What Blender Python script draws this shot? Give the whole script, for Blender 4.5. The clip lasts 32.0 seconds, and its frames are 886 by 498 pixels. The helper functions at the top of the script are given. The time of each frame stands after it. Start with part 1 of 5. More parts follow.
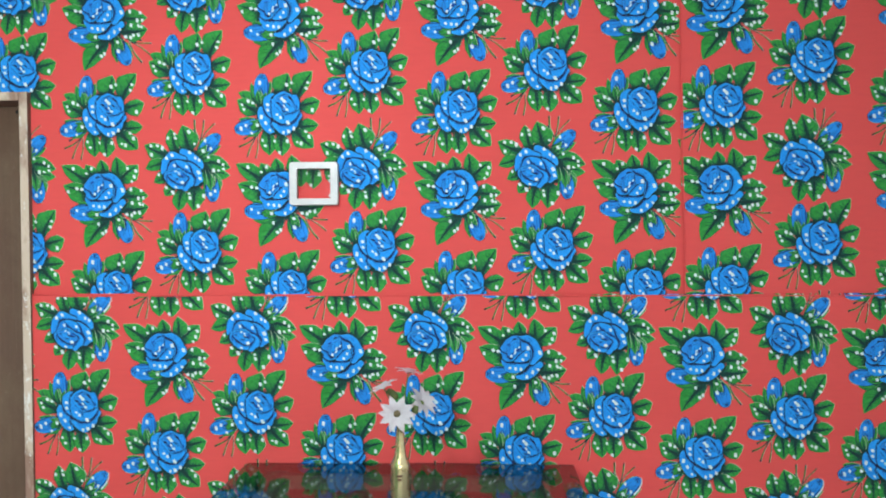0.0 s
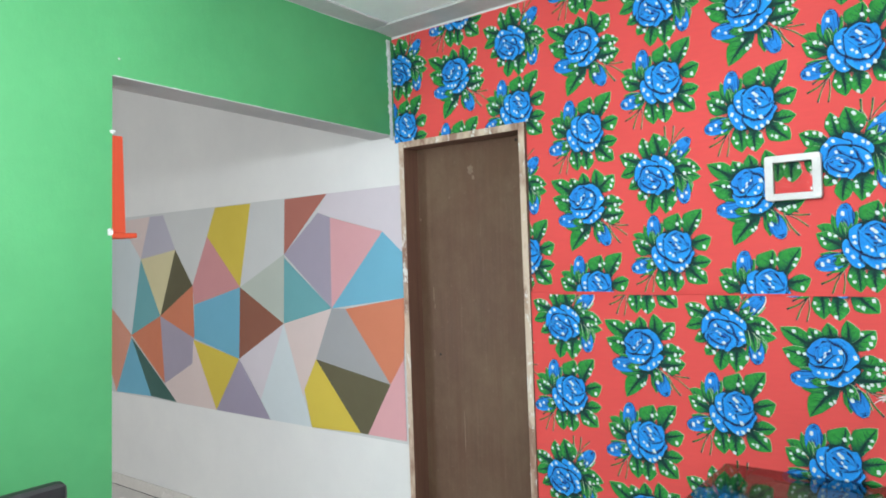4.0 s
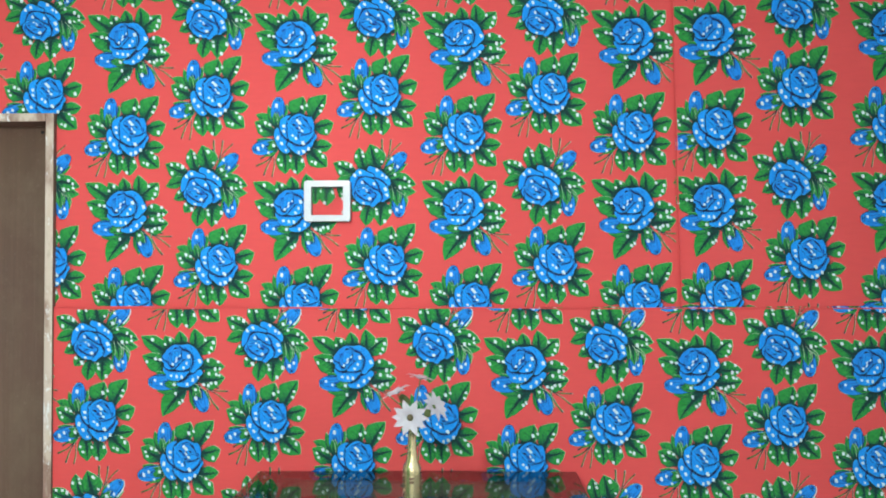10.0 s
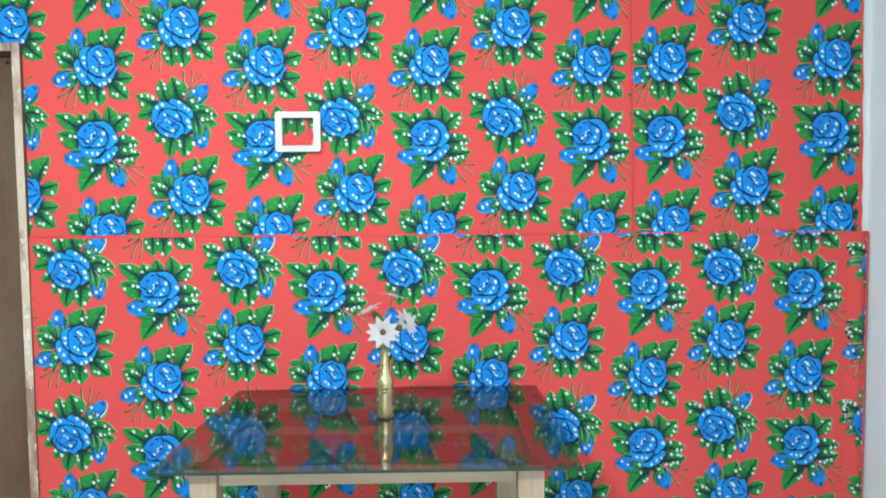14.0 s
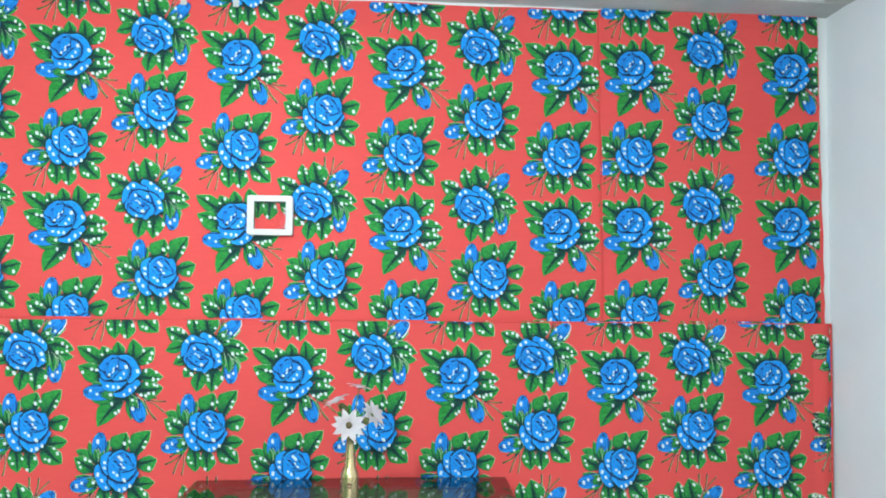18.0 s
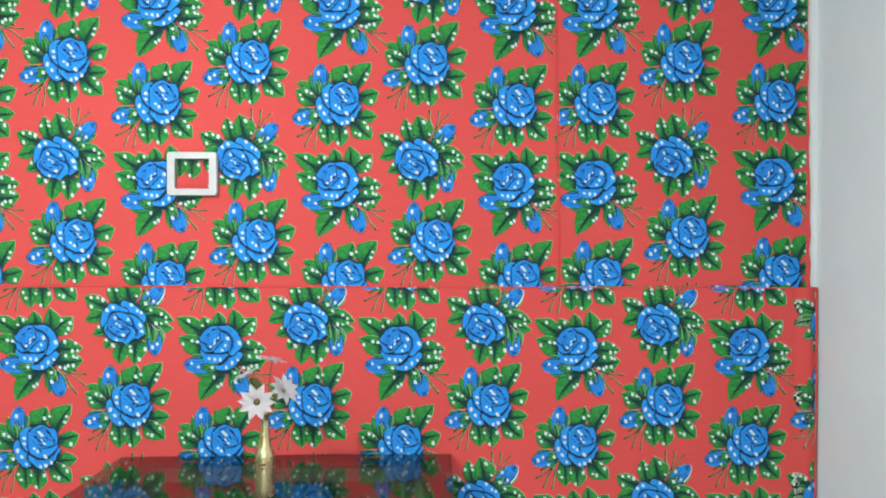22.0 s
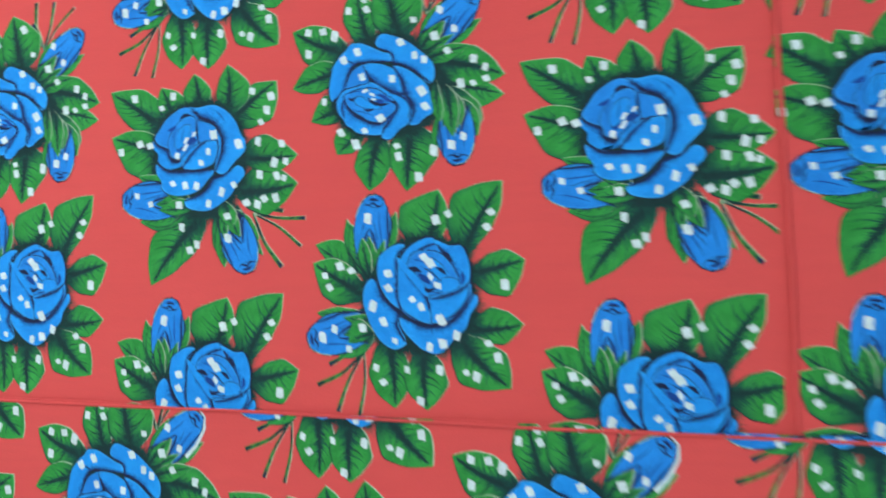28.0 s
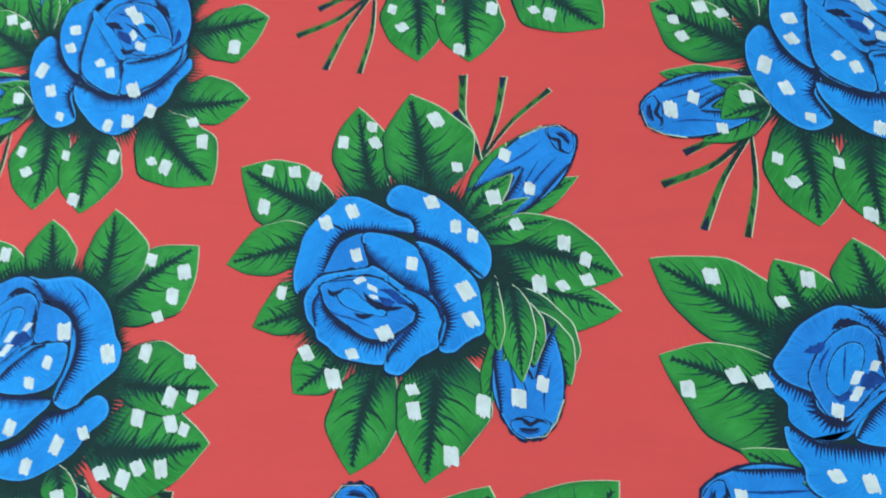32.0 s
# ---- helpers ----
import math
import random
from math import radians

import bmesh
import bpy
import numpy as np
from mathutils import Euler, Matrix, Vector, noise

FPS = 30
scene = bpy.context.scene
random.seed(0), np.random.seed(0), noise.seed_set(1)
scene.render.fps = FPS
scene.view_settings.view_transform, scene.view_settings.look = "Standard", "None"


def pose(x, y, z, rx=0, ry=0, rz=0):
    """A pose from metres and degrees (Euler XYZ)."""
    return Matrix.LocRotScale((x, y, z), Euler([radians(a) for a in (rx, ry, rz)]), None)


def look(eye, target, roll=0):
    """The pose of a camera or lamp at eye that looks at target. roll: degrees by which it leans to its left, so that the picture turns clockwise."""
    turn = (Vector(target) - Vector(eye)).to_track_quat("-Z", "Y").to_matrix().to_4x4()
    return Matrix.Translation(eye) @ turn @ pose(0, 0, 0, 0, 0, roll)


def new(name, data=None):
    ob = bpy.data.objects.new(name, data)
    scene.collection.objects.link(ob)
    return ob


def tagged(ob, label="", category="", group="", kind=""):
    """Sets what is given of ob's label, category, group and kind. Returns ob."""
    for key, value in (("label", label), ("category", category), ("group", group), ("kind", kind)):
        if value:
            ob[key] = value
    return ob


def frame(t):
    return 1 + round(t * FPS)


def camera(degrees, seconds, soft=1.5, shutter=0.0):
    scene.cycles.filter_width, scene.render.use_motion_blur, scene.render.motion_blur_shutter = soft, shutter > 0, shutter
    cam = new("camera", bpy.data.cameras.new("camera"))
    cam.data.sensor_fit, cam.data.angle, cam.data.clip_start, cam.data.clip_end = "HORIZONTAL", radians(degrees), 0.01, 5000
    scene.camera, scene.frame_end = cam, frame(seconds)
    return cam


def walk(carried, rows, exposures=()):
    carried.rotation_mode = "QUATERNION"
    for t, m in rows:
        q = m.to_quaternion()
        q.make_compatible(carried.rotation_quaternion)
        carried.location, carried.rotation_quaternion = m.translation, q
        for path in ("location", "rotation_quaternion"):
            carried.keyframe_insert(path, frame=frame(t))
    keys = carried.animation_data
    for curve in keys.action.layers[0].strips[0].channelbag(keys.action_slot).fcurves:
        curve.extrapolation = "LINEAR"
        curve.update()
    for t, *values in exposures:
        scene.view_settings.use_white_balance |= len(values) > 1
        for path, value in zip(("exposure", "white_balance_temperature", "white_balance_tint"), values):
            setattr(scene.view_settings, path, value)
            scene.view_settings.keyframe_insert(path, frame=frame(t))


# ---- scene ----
cam = camera(65.7, 32.0, soft=1.8, shutter=0.4)
PATH = [
    (0, (0.16, -0.159, 1.572), (0.114, 1.84, 1.536), -0.4),
    (0.5, (0.066, -0.304, 1.581), (0.056, 1.695, 1.558), -2.0),
    (1, (-0.022, -0.418, 1.56), (-0.046, 1.582, 1.571), -2.7),
    (1.5, (-0.021, -0.458, 1.598), (-0.231, 1.53, 1.605), -3.4),
    (2, (-0.011, -0.393, 1.594), (-0.5, 1.545, 1.655), -2.4),
    (2.5, (0.014, -0.332, 1.604), (-0.781, 1.502, 1.672), -0.1),
    (3, (0.032, -0.289, 1.569), (-1.011, 1.418, 1.596), -1.4),
    (3.5, (0.07, -0.294, 1.548), (-1.147, 1.293, 1.57), -2.1),
    (5.5, (0.118, -0.174, 1.544), (-1.039, 1.457, 1.535), -1.9),
    (6, (0.108, -0.187, 1.536), (-1.063, 1.434, 1.527), -2.2),
    (6.5, (0.101, -0.186, 1.549), (-1.061, 1.442, 1.533), -2.4),
    (7, (0.086, -0.189, 1.545), (-1.062, 1.448, 1.518), -2.0),
    (7.5, (0.09, -0.195, 1.536), (-0.968, 1.501, 1.467), -1.8),
    (8, (0.115, -0.162, 1.512), (-0.725, 1.652, 1.444), -0.2),
    (8.5, (0.158, -0.18, 1.53), (-0.408, 1.738, 1.476), 0.3),
    (9, (0.158, -0.201, 1.518), (-0.104, 1.782, 1.49), 0.8),
    (9.5, (0.143, -0.23, 1.516), (0.076, 1.769, 1.553), 0.2),
    (10, (0.108, -0.27, 1.527), (0.085, 1.73, 1.572), -0.3),
    (10.5, (0.084, -0.315, 1.532), (0.078, 1.682, 1.64), -1.1),
    (11, (0.081, -0.359, 1.532), (0.071, 1.634, 1.701), -0.8),
    (11.5, (0.077, -0.406, 1.534), (0.09, 1.588, 1.696), 0.2),
    (12, (0.082, -0.428, 1.523), (0.12, 1.563, 1.705), 1.1),
    (12.5, (0.081, -0.429, 1.511), (0.134, 1.566, 1.653), 0.6),
    (13, (0.093, -0.415, 1.496), (0.192, 1.582, 1.56), 0.4),
    (13.5, (0.089, -0.39, 1.456), (0.193, 1.607, 1.415), -0.4),
    (15.5, (0.073, -0.404, 1.472), (0.136, 1.589, 1.315), -0.4),
    (15.7, (0.078, -0.402, 1.489), (0.155, 1.593, 1.402), -0.3),
    (16, (0.085, -0.399, 1.508), (0.182, 1.598, 1.497), -0.1),
    (16.5, (0.09, -0.412, 1.524), (0.238, 1.582, 1.555), -0.1),
    (17, (0.089, -0.406, 1.526), (0.253, 1.587, 1.566), 0.1),
    (17.5, (0.091, -0.404, 1.532), (0.254, 1.588, 1.603), 0.3),
    (18, (0.089, -0.387, 1.537), (0.258, 1.604, 1.617), 0.5),
    (18.5, (0.104, -0.377, 1.547), (0.295, 1.613, 1.596), 0.4),
    (19, (0.149, -0.34, 1.543), (0.372, 1.643, 1.671), -0.4),
    (19.5, (0.275, -0.279, 1.572), (0.356, 1.715, 1.725), 0.8),
    (20, (0.342, -0.229, 1.549), (0.33, 1.767, 1.664), 0.4),
    (20.5, (0.377, -0.218, 1.553), (0.323, 1.78, 1.601), -0.6),
    (21, (0.38, -0.214, 1.541), (0.348, 1.785, 1.533), -0.6),
    (21.5, (0.391, -0.209, 1.535), (0.434, 1.79, 1.509), -0.6),
    (22, (0.415, -0.185, 1.527), (0.501, 1.813, 1.505), 0.0),
    (22.5, (0.441, -0.095, 1.533), (0.5, 1.904, 1.498), -1.4),
    (23, (0.444, 0.081, 1.519), (0.574, 2.077, 1.528), -1.8),
    (23.5, (0.494, 0.203, 1.504), (0.534, 2.203, 1.517), -1.5),
    (24, (0.622, 0.303, 1.489), (0.621, 2.303, 1.486), 1.1),
    (24.5, (0.739, 0.407, 1.493), (0.746, 2.402, 1.356), -0.9),
    (26.5, (0.960, 0.869, 1.493), (0.854, 2.864, 1.401), 1.2),
    (27, (0.912, 0.993, 1.500), (0.670, 2.977, 1.435), 0.1),
    (27.5, (0.784, 1.140, 1.517), (0.575, 3.128, 1.582), -1.6),
    (28, (0.714, 1.331, 1.515), (0.262, 3.272, 1.679), 0.3),
    (28.5, (0.703, 1.515, 1.553), (0.001, 3.354, 1.907), 3.8),
    (29, (0.682, 1.586, 1.593), (-0.041, 3.411, 1.975), 4.2),
    (29.5, (0.598, 1.685, 1.622), (0.034, 3.548, 2.080), 5.0),
    (30, (0.526, 1.703, 1.652), (0.176, 3.609, 2.148), 4.3),
    (30.5, (0.509, 1.714, 1.667), (0.174, 3.607, 2.216), 4.8),
    (31, (0.520, 1.729, 1.665), (0.220, 3.621, 2.241), 4.8),
    (31.5, (0.541, 1.733, 1.673), (0.295, 3.634, 2.244), 4.2),
    (32, (0.532, 1.713, 1.669), (0.267, 3.591, 2.302), 4.1),
]
walk(cam, [(t, look(eye, target, roll)) for t, eye, target, roll in PATH],
     exposures=[(0, -0.04, 6300, 8), (1, 0.16, 6050, 6), (2, 0.14, 6200, 8), (3, 0.08, 6350, 8), (3.5, 0.05, 6350, 8), (6, -0.05, 6350, 8), (8, 0.00, 6300, 8), (10, 0.06, 6150, 6),
                (12, 0.20, 6100, 4), (15.5, 0.22, 6100, 5), (16, 0.16, 6100, 5), (17, 0.20, 6100, 5), (18, 0.22, 6150, 6), (20, 0.14, 6400, 7), (22, 0.05, 6550, 9), (24, -0.06, 6550, 9), (27, -0.12, 6200, 9), (29, -0.20, 6100, 8), (32, -0.18, 6100, 9)])

# ---- world and lights ----
world = bpy.data.worlds.new("world")
scene.world = world
world.use_nodes = True
world.node_tree.nodes["Background"].inputs[0].default_value = (0.75, 0.85, 1.0, 1)
world.node_tree.nodes["Background"].inputs[1].default_value = 0.05


def lamp(name, kind, place, target, watts, colour, size=0.1, size_y=None):
    data = bpy.data.lights.new(name, kind)
    data.energy, data.color = watts, colour
    if kind == "AREA":
        data.shape, data.size, data.size_y = "RECTANGLE", size, size_y or size
    else:
        data.shadow_soft_size = size
    ob = new(name, data)
    ob.matrix_world = look(place, target)
    return ob


lamp("ceiling_bulb", "POINT", (-0.56, 0.12, 2.18), (0, 0, 0), 107, (0.955, 0.985, 1.0), 0.06)
# added soft fill from the back of the room, no window stands there
lamp("window_light", "AREA", (0.1, -2.45, 1.6), (0.3, 2.2, 1.7), 30, (0.92, 0.97, 1.0), 2.2, 1.3)
# added fill that brightens the corridor, its source is unseen
lamp("corridor_daylight", "AREA", (-4.2, -2.4, 0.85), (-4.0, 2.2, 0.75), 58, (1.0, 0.965, 0.915), 1.6, 1.5)


# ---- materials ----
class Nodes:
    """A material under construction."""

    def __init__(self, name, colour=(0.8, 0.8, 0.8), rough=0.7, metal=0.0):
        self.mat = bpy.data.materials.new(name)
        self.mat.use_nodes = True
        self.tree = self.mat.node_tree
        self.bsdf = self.tree.nodes["Principled BSDF"]
        self.bsdf.inputs["Base Color"].default_value = (*colour, 1)
        self.bsdf.inputs["Roughness"].default_value = rough
        self.bsdf.inputs["Metallic"].default_value = metal

    def node(self, kind, **sockets):
        n = self.tree.nodes.new(kind)
        for key, value in sockets.items():
            self.put(n.inputs[key.replace("_", " ")], value)
        return n

    def put(self, socket, value):
        if isinstance(value, bpy.types.NodeSocket):
            self.tree.links.new(value, socket)
        else:
            socket.default_value = value

    def coords(self, which="Object"):
        return self.tree.nodes.new("ShaderNodeTexCoord").outputs[which]

    def noise(self, scale, detail=4.0, rough=0.55, vector=None, stretch=None):
        v = vector or self.coords()
        if stretch:
            m = self.node("ShaderNodeMapping", Vector=v)
            m.inputs["Scale"].default_value = stretch
            v = m.outputs[0]
        return self.node("ShaderNodeTexNoise", Vector=v, Scale=scale, Detail=detail, Roughness=rough).outputs[0]

    def math(self, op, a, b=0.0, clamp=False):
        n = self.tree.nodes.new("ShaderNodeMath")
        n.operation, n.use_clamp = op, clamp
        self.put(n.inputs[0], a)
        self.put(n.inputs[1], b)
        return n.outputs[0]

    def span(self, value, a, b, c=0.0, d=1.0, smooth=False):
        n = self.node("ShaderNodeMapRange", Value=value)
        n.interpolation_type = "SMOOTHSTEP" if smooth else "LINEAR"
        for i, x in enumerate((a, b, c, d)):
            n.inputs[i + 1].default_value = x
        return n.outputs[0]

    def mix(self, factor, a, b, kind="MIX"):
        n = self.tree.nodes.new("ShaderNodeMix")
        n.data_type, n.blend_type = "RGBA", kind
        self.put(n.inputs[0], factor)
        for socket, value in ((n.inputs[6], a), (n.inputs[7], b)):
            self.put(socket, (*value, 1) if isinstance(value, tuple) else value)
        return n.outputs[2]

    def colour(self, value):
        self.put(self.bsdf.inputs["Base Color"], value)

    def bump(self, height, strength=0.3, distance=0.002):
        n = self.node("ShaderNodeBump", Height=height, Strength=strength, Distance=distance)
        self.put(self.bsdf.inputs["Normal"], n.outputs[0])


def mottled(name, a, b, scale=3.0, fine=80.0, rough=0.7, bump=0.25, depth=0.002, stretch=None, metal=0.0):
    """A surface of two close tones, cloudy at one scale and grained at another."""
    n = Nodes(name, a, rough, metal)
    cloud = n.span(n.noise(scale, 5, 0.6, stretch=stretch), 0.3, 0.7)
    grain = n.noise(fine, 3, 0.6, stretch=stretch)
    mixed = n.mix(cloud, a, b)
    n.colour(n.mix(n.span(grain, 0.35, 0.7, 0.0, 0.35), mixed, tuple(c * 0.8 for c in b)))
    n.put(n.bsdf.inputs["Roughness"], n.span(cloud, 0, 1, rough - 0.06, rough + 0.06))
    n.bump(n.math("ADD", grain, n.math("MULTIPLY", cloud, 0.6)), bump, depth)
    return n.mat


def cloth_relief(n):
    """Weave and soft creases shared by the ground cloth and its print."""
    n.bsdf.inputs["Roughness"].default_value = 0.85
    n.bsdf.inputs["Specular IOR Level"].default_value = 0.32
    pos = n.node("ShaderNodeNewGeometry").outputs["Position"]
    crease = n.noise(2.2, 3, 0.5, pos, (1.0, 1.0, 0.45))
    fine = n.noise(420, 2, 0.5, pos)
    n.bump(n.math("ADD", n.math("MULTIPLY", crease, 10.0), n.math("MULTIPLY", fine, 0.25)), 0.35, 0.004)
    return pos


def cloth_red():
    n = Nodes("red_cotton", rough=0.75)
    pos = cloth_relief(n)
    cloud = n.span(n.noise(1.3, 4, 0.6, pos), 0.3, 0.7)
    slub = n.noise(60, 3, 0.6, pos, (0.25, 1, 1.6))
    base = n.mix(cloud, (0.610, 0.066, 0.062), (0.655, 0.074, 0.070))
    n.colour(n.mix(n.span(slub, 0.4, 0.75, 0, 0.35), base, (0.55, 0.060, 0.062)))
    return n.mat


def uv_parts(n):
    s = n.node("ShaderNodeSeparateXYZ", Vector=n.coords("UV"))
    return s.outputs[0], s.outputs[1]


def print_leaf():
    """Printed leaf: u runs from base to tip, v from edge to edge (-1 to 1)."""
    n = Nodes("printed_leaf_green", rough=0.75)
    cloth_relief(n)
    u, v = uv_parts(n)
    side = n.math("ABSOLUTE", v)
    green = n.mix(n.span(n.noise(38, 3, 0.6), 0.35, 0.7), (0.020, 0.205, 0.030), (0.040, 0.290, 0.052))
    # fine brush strokes leave the rib and sweep towards the tip
    across = n.node("ShaderNodeCombineXYZ", X=n.math("SUBTRACT", n.math("MULTIPLY", u, 52.0), n.math("MULTIPLY", side, 17.0)), Y=n.math("MULTIPLY", v, 1.6)).outputs[0]
    stroke = n.node("ShaderNodeTexNoise", Vector=across, Scale=1.0, Detail=3.0).outputs[0]
    tint = n.mix(n.span(stroke, 0.30, 0.43, 0.55, 0.0), green, (0.058, 0.370, 0.070))
    tint = n.mix(n.span(stroke, 0.56, 0.68, 0.0, 0.55), tint, (0.012, 0.120, 0.030))
    # streaks of teal run up from the foot
    foot = n.math("ADD", u, n.math("MULTIPLY", n.math("SUBTRACT", stroke, 0.5), 0.55))
    tint = n.mix(n.span(foot, 0.12, 0.40, 0.9, 0.0), tint, (0.005, 0.058, 0.045))
    # one edge is printed darker
    edge = n.math("ADD", v, n.math("MULTIPLY", n.math("SUBTRACT", stroke, 0.5), 0.5))
    n.colour(n.mix(n.span(edge, -1.0, -0.80, 0.55, 0.0), tint, (0.008, 0.080, 0.045)))
    return n.mat


def print_petal(name, low, high, rim):
    """Printed petal: v runs from its middle (0) to its edge (1), u along the edge in brush strokes."""
    n = Nodes(name, rough=0.75)
    cloth_relief(n)
    u, v = uv_parts(n)
    blue = n.mix(n.span(n.noise(26, 3, 0.6), 0.3, 0.7), low, high)
    brush = n.node("ShaderNodeTexNoise", Vector=n.node("ShaderNodeCombineXYZ", X=n.math("MULTIPLY", u, 70.0), Y=n.math("MULTIPLY", v, 1.5)).outputs[0], Scale=1.0, Detail=2.0).outputs[0]
    tint = n.mix(n.span(brush, 0.52, 0.72, 0.0, 0.5), blue, tuple(c * 0.5 for c in low))
    tint = n.mix(n.span(brush, 0.30, 0.44, 0.4, 0.0), tint, rim)
    n.colour(n.mix(n.span(v, 0.93, 0.98, 0.0, 0.45), tint, rim))
    return n.mat


def plain_print(name, colour, spread=0.25):
    n = Nodes(name, colour, 0.75)
    cloth_relief(n)
    n.colour(n.mix(n.span(n.noise(120, 3, 0.6), 0.35, 0.7), colour, tuple(c * (1 - spread) for c in colour)))
    return n.mat


def painted_wall(name, a, b, bump=0.35, scale=2.0):
    n = Nodes(name, a, 0.55)
    cloud = n.span(n.noise(scale, 5, 0.65), 0.3, 0.72)
    roller = n.noise(140, 3, 0.6)
    trowel = n.noise(6, 4, 0.6, stretch=(1, 1, 0.5))
    scuff = n.span(n.noise(9, 6, 0.7), 0.66, 0.74, 0, 0.25)
    n.colour(n.mix(scuff, n.mix(cloud, a, b), tuple(min(1, c * 1.12 + 0.02) for c in b)))
    n.put(n.bsdf.inputs["Roughness"], n.span(cloud, 0, 1, 0.48, 0.66))
    n.bump(n.math("ADD", n.math("MULTIPLY", roller, 0.5), n.math("MULTIPLY", trowel, 3.0)), bump, 0.003)
    return n.mat


def wood(name, a, b, rough=0.6, along="Z", scale=1.0):
    n = Nodes(name, a, rough)
    s = {"Z": (38, 38, 1.6), "X": (1.6, 38, 38), "Y": (38, 1.6, 38)}[along]
    fibre = n.noise(1.6 * scale, 6, 0.65, stretch=s)
    blotch = n.noise(3.0, 4, 0.6)
    mixed = n.mix(n.span(fibre, 0.3, 0.7), a, b)
    n.colour(n.mix(n.span(blotch, 0.4, 0.75, 0, 0.4), mixed, tuple(c * 0.55 for c in b)))
    n.bump(fibre, 0.35, 0.0015)
    return n.mat


def splashed_edge():
    """Door frame edge: raw pale wood, reddish stain in patches, dabs of white wall paint."""
    n = Nodes("paint_splashed_wood_edge", (0.5, 0.38, 0.29), 0.75)
    grain = n.noise(30, 4, 0.6, stretch=(1, 1, 0.2))
    stain = n.span(n.noise(9, 4, 0.65, stretch=(1, 1, 0.4)), 0.44, 0.58)
    dab = n.span(n.noise(26, 5, 0.7, stretch=(1, 1, 0.5)), 0.56, 0.62)
    raw = n.mix(grain, (0.46, 0.34, 0.25), (0.60, 0.50, 0.41))
    n.colour(n.mix(dab, n.mix(n.math("MULTIPLY", stain, 0.8), raw, (0.20, 0.095, 0.065)), (0.68, 0.66, 0.63)))
    n.bump(n.math("ADD", grain, dab), 0.5, 0.002)
    return n.mat


RED = cloth_red()
LEAF = print_leaf()
PETAL = print_petal("printed_petal_blue", (0.010, 0.195, 0.61), (0.019, 0.295, 0.78), (0.070, 0.400, 0.84))
HEART = print_petal("printed_heart_blue", (0.011, 0.160, 0.54), (0.020, 0.245, 0.71), (0.055, 0.345, 0.80))
NAVY = plain_print("printed_navy", (0.006, 0.014, 0.055))
DEEP = plain_print("printed_deep_green", (0.005, 0.030, 0.030))
WHITE_DOT = plain_print("printed_white", (0.62, 0.71, 0.72), 0.2)
STEM = plain_print("printed_stem", (0.040, 0.20, 0.040), 0.5)
PALE = plain_print("printed_pale_edge", (0.50, 0.60, 0.42), 0.3)
VEIN = plain_print("printed_vein", (0.006, 0.070, 0.050), 0.4)
SHADE = plain_print("printed_deep_blue", (0.007, 0.060, 0.30), 0.5)
PRINTS = [LEAF, PETAL, HEART, NAVY, DEEP, WHITE_DOT, STEM, PALE, NAVY, SHADE, VEIN]
WHITE_WALL = painted_wall("white_wall_paint", (0.72, 0.73, 0.73), (0.66, 0.67, 0.68))
BLUISH_WALL = painted_wall("pale_grey_wall_paint", (0.76, 0.79, 0.83), (0.71, 0.74, 0.78))
GREEN_WALL = painted_wall("green_wall_paint", (0.082, 0.345, 0.130), (0.064, 0.290, 0.106))
CEMENT = mottled("bare_cement", (0.40, 0.40, 0.41), (0.52, 0.52, 0.52), 5, 60, 0.85, 0.5, 0.004)
PLASTER = mottled("chipped_white_plaster", (0.70, 0.71, 0.70), (0.55, 0.56, 0.55), 18, 120, 0.8, 0.6, 0.004)
TILE = mottled("white_floor_tile", (0.70, 0.68, 0.65), (0.64, 0.62, 0.60), 4, 50, 0.25, 0.04, 0.001)
GROUT = mottled("grey_grout", (0.33, 0.31, 0.29), (0.26, 0.25, 0.24), 10, 90, 0.9, 0.4)
ORANGE_PAINT = painted_wall("orange_red_paint", (0.66, 0.075, 0.025), (0.58, 0.060, 0.020))
RAW_WOOD = wood("raw_pale_wood", (0.45, 0.33, 0.245), (0.34, 0.235, 0.165), 0.65)
RAW_WOOD_X = wood("raw_pale_wood_rail", (0.50, 0.38, 0.29), (0.40, 0.29, 0.205), 0.65, "X")
JAMB_WOOD = wood("reddish_jamb_wood", (0.165, 0.078, 0.050), (0.115, 0.052, 0.034), 0.6)
JAMB_EDGE = splashed_edge()
WHITE_PLASTIC = mottled("white_plastic", (0.53, 0.525, 0.52), (0.46, 0.46, 0.46), 20, 150, 0.4, 0.06, 0.0005)
SCREW = Nodes("steel_screw", (0.45, 0.44, 0.42), 0.35, 0.9).mat
BLACK = mottled("black_leatherette", (0.012, 0.012, 0.014), (0.020, 0.020, 0.022), 10, 200, 0.45, 0.2, 0.001)
DARK_METAL = Nodes("black_metal", (0.02, 0.02, 0.02), 0.4, 0.6).mat


# ---- building helpers ----
def mesh_of(bm, name, mats):
    me = bpy.data.meshes.new(name)
    bm.to_mesh(me)
    bm.free()
    for m in mats if isinstance(mats, (list, tuple)) else [mats]:
        me.materials.append(m)
    return me


def part(name, bm, material, parent=None, label="", smooth=False):
    me = mesh_of(bm, name, material)
    if smooth:
        me.polygons.foreach_set("use_smooth", [True] * len(me.polygons))
    ob = new(name, me)
    if parent:
        ob.parent = parent
    if label:
        ob["label"] = label
    return ob


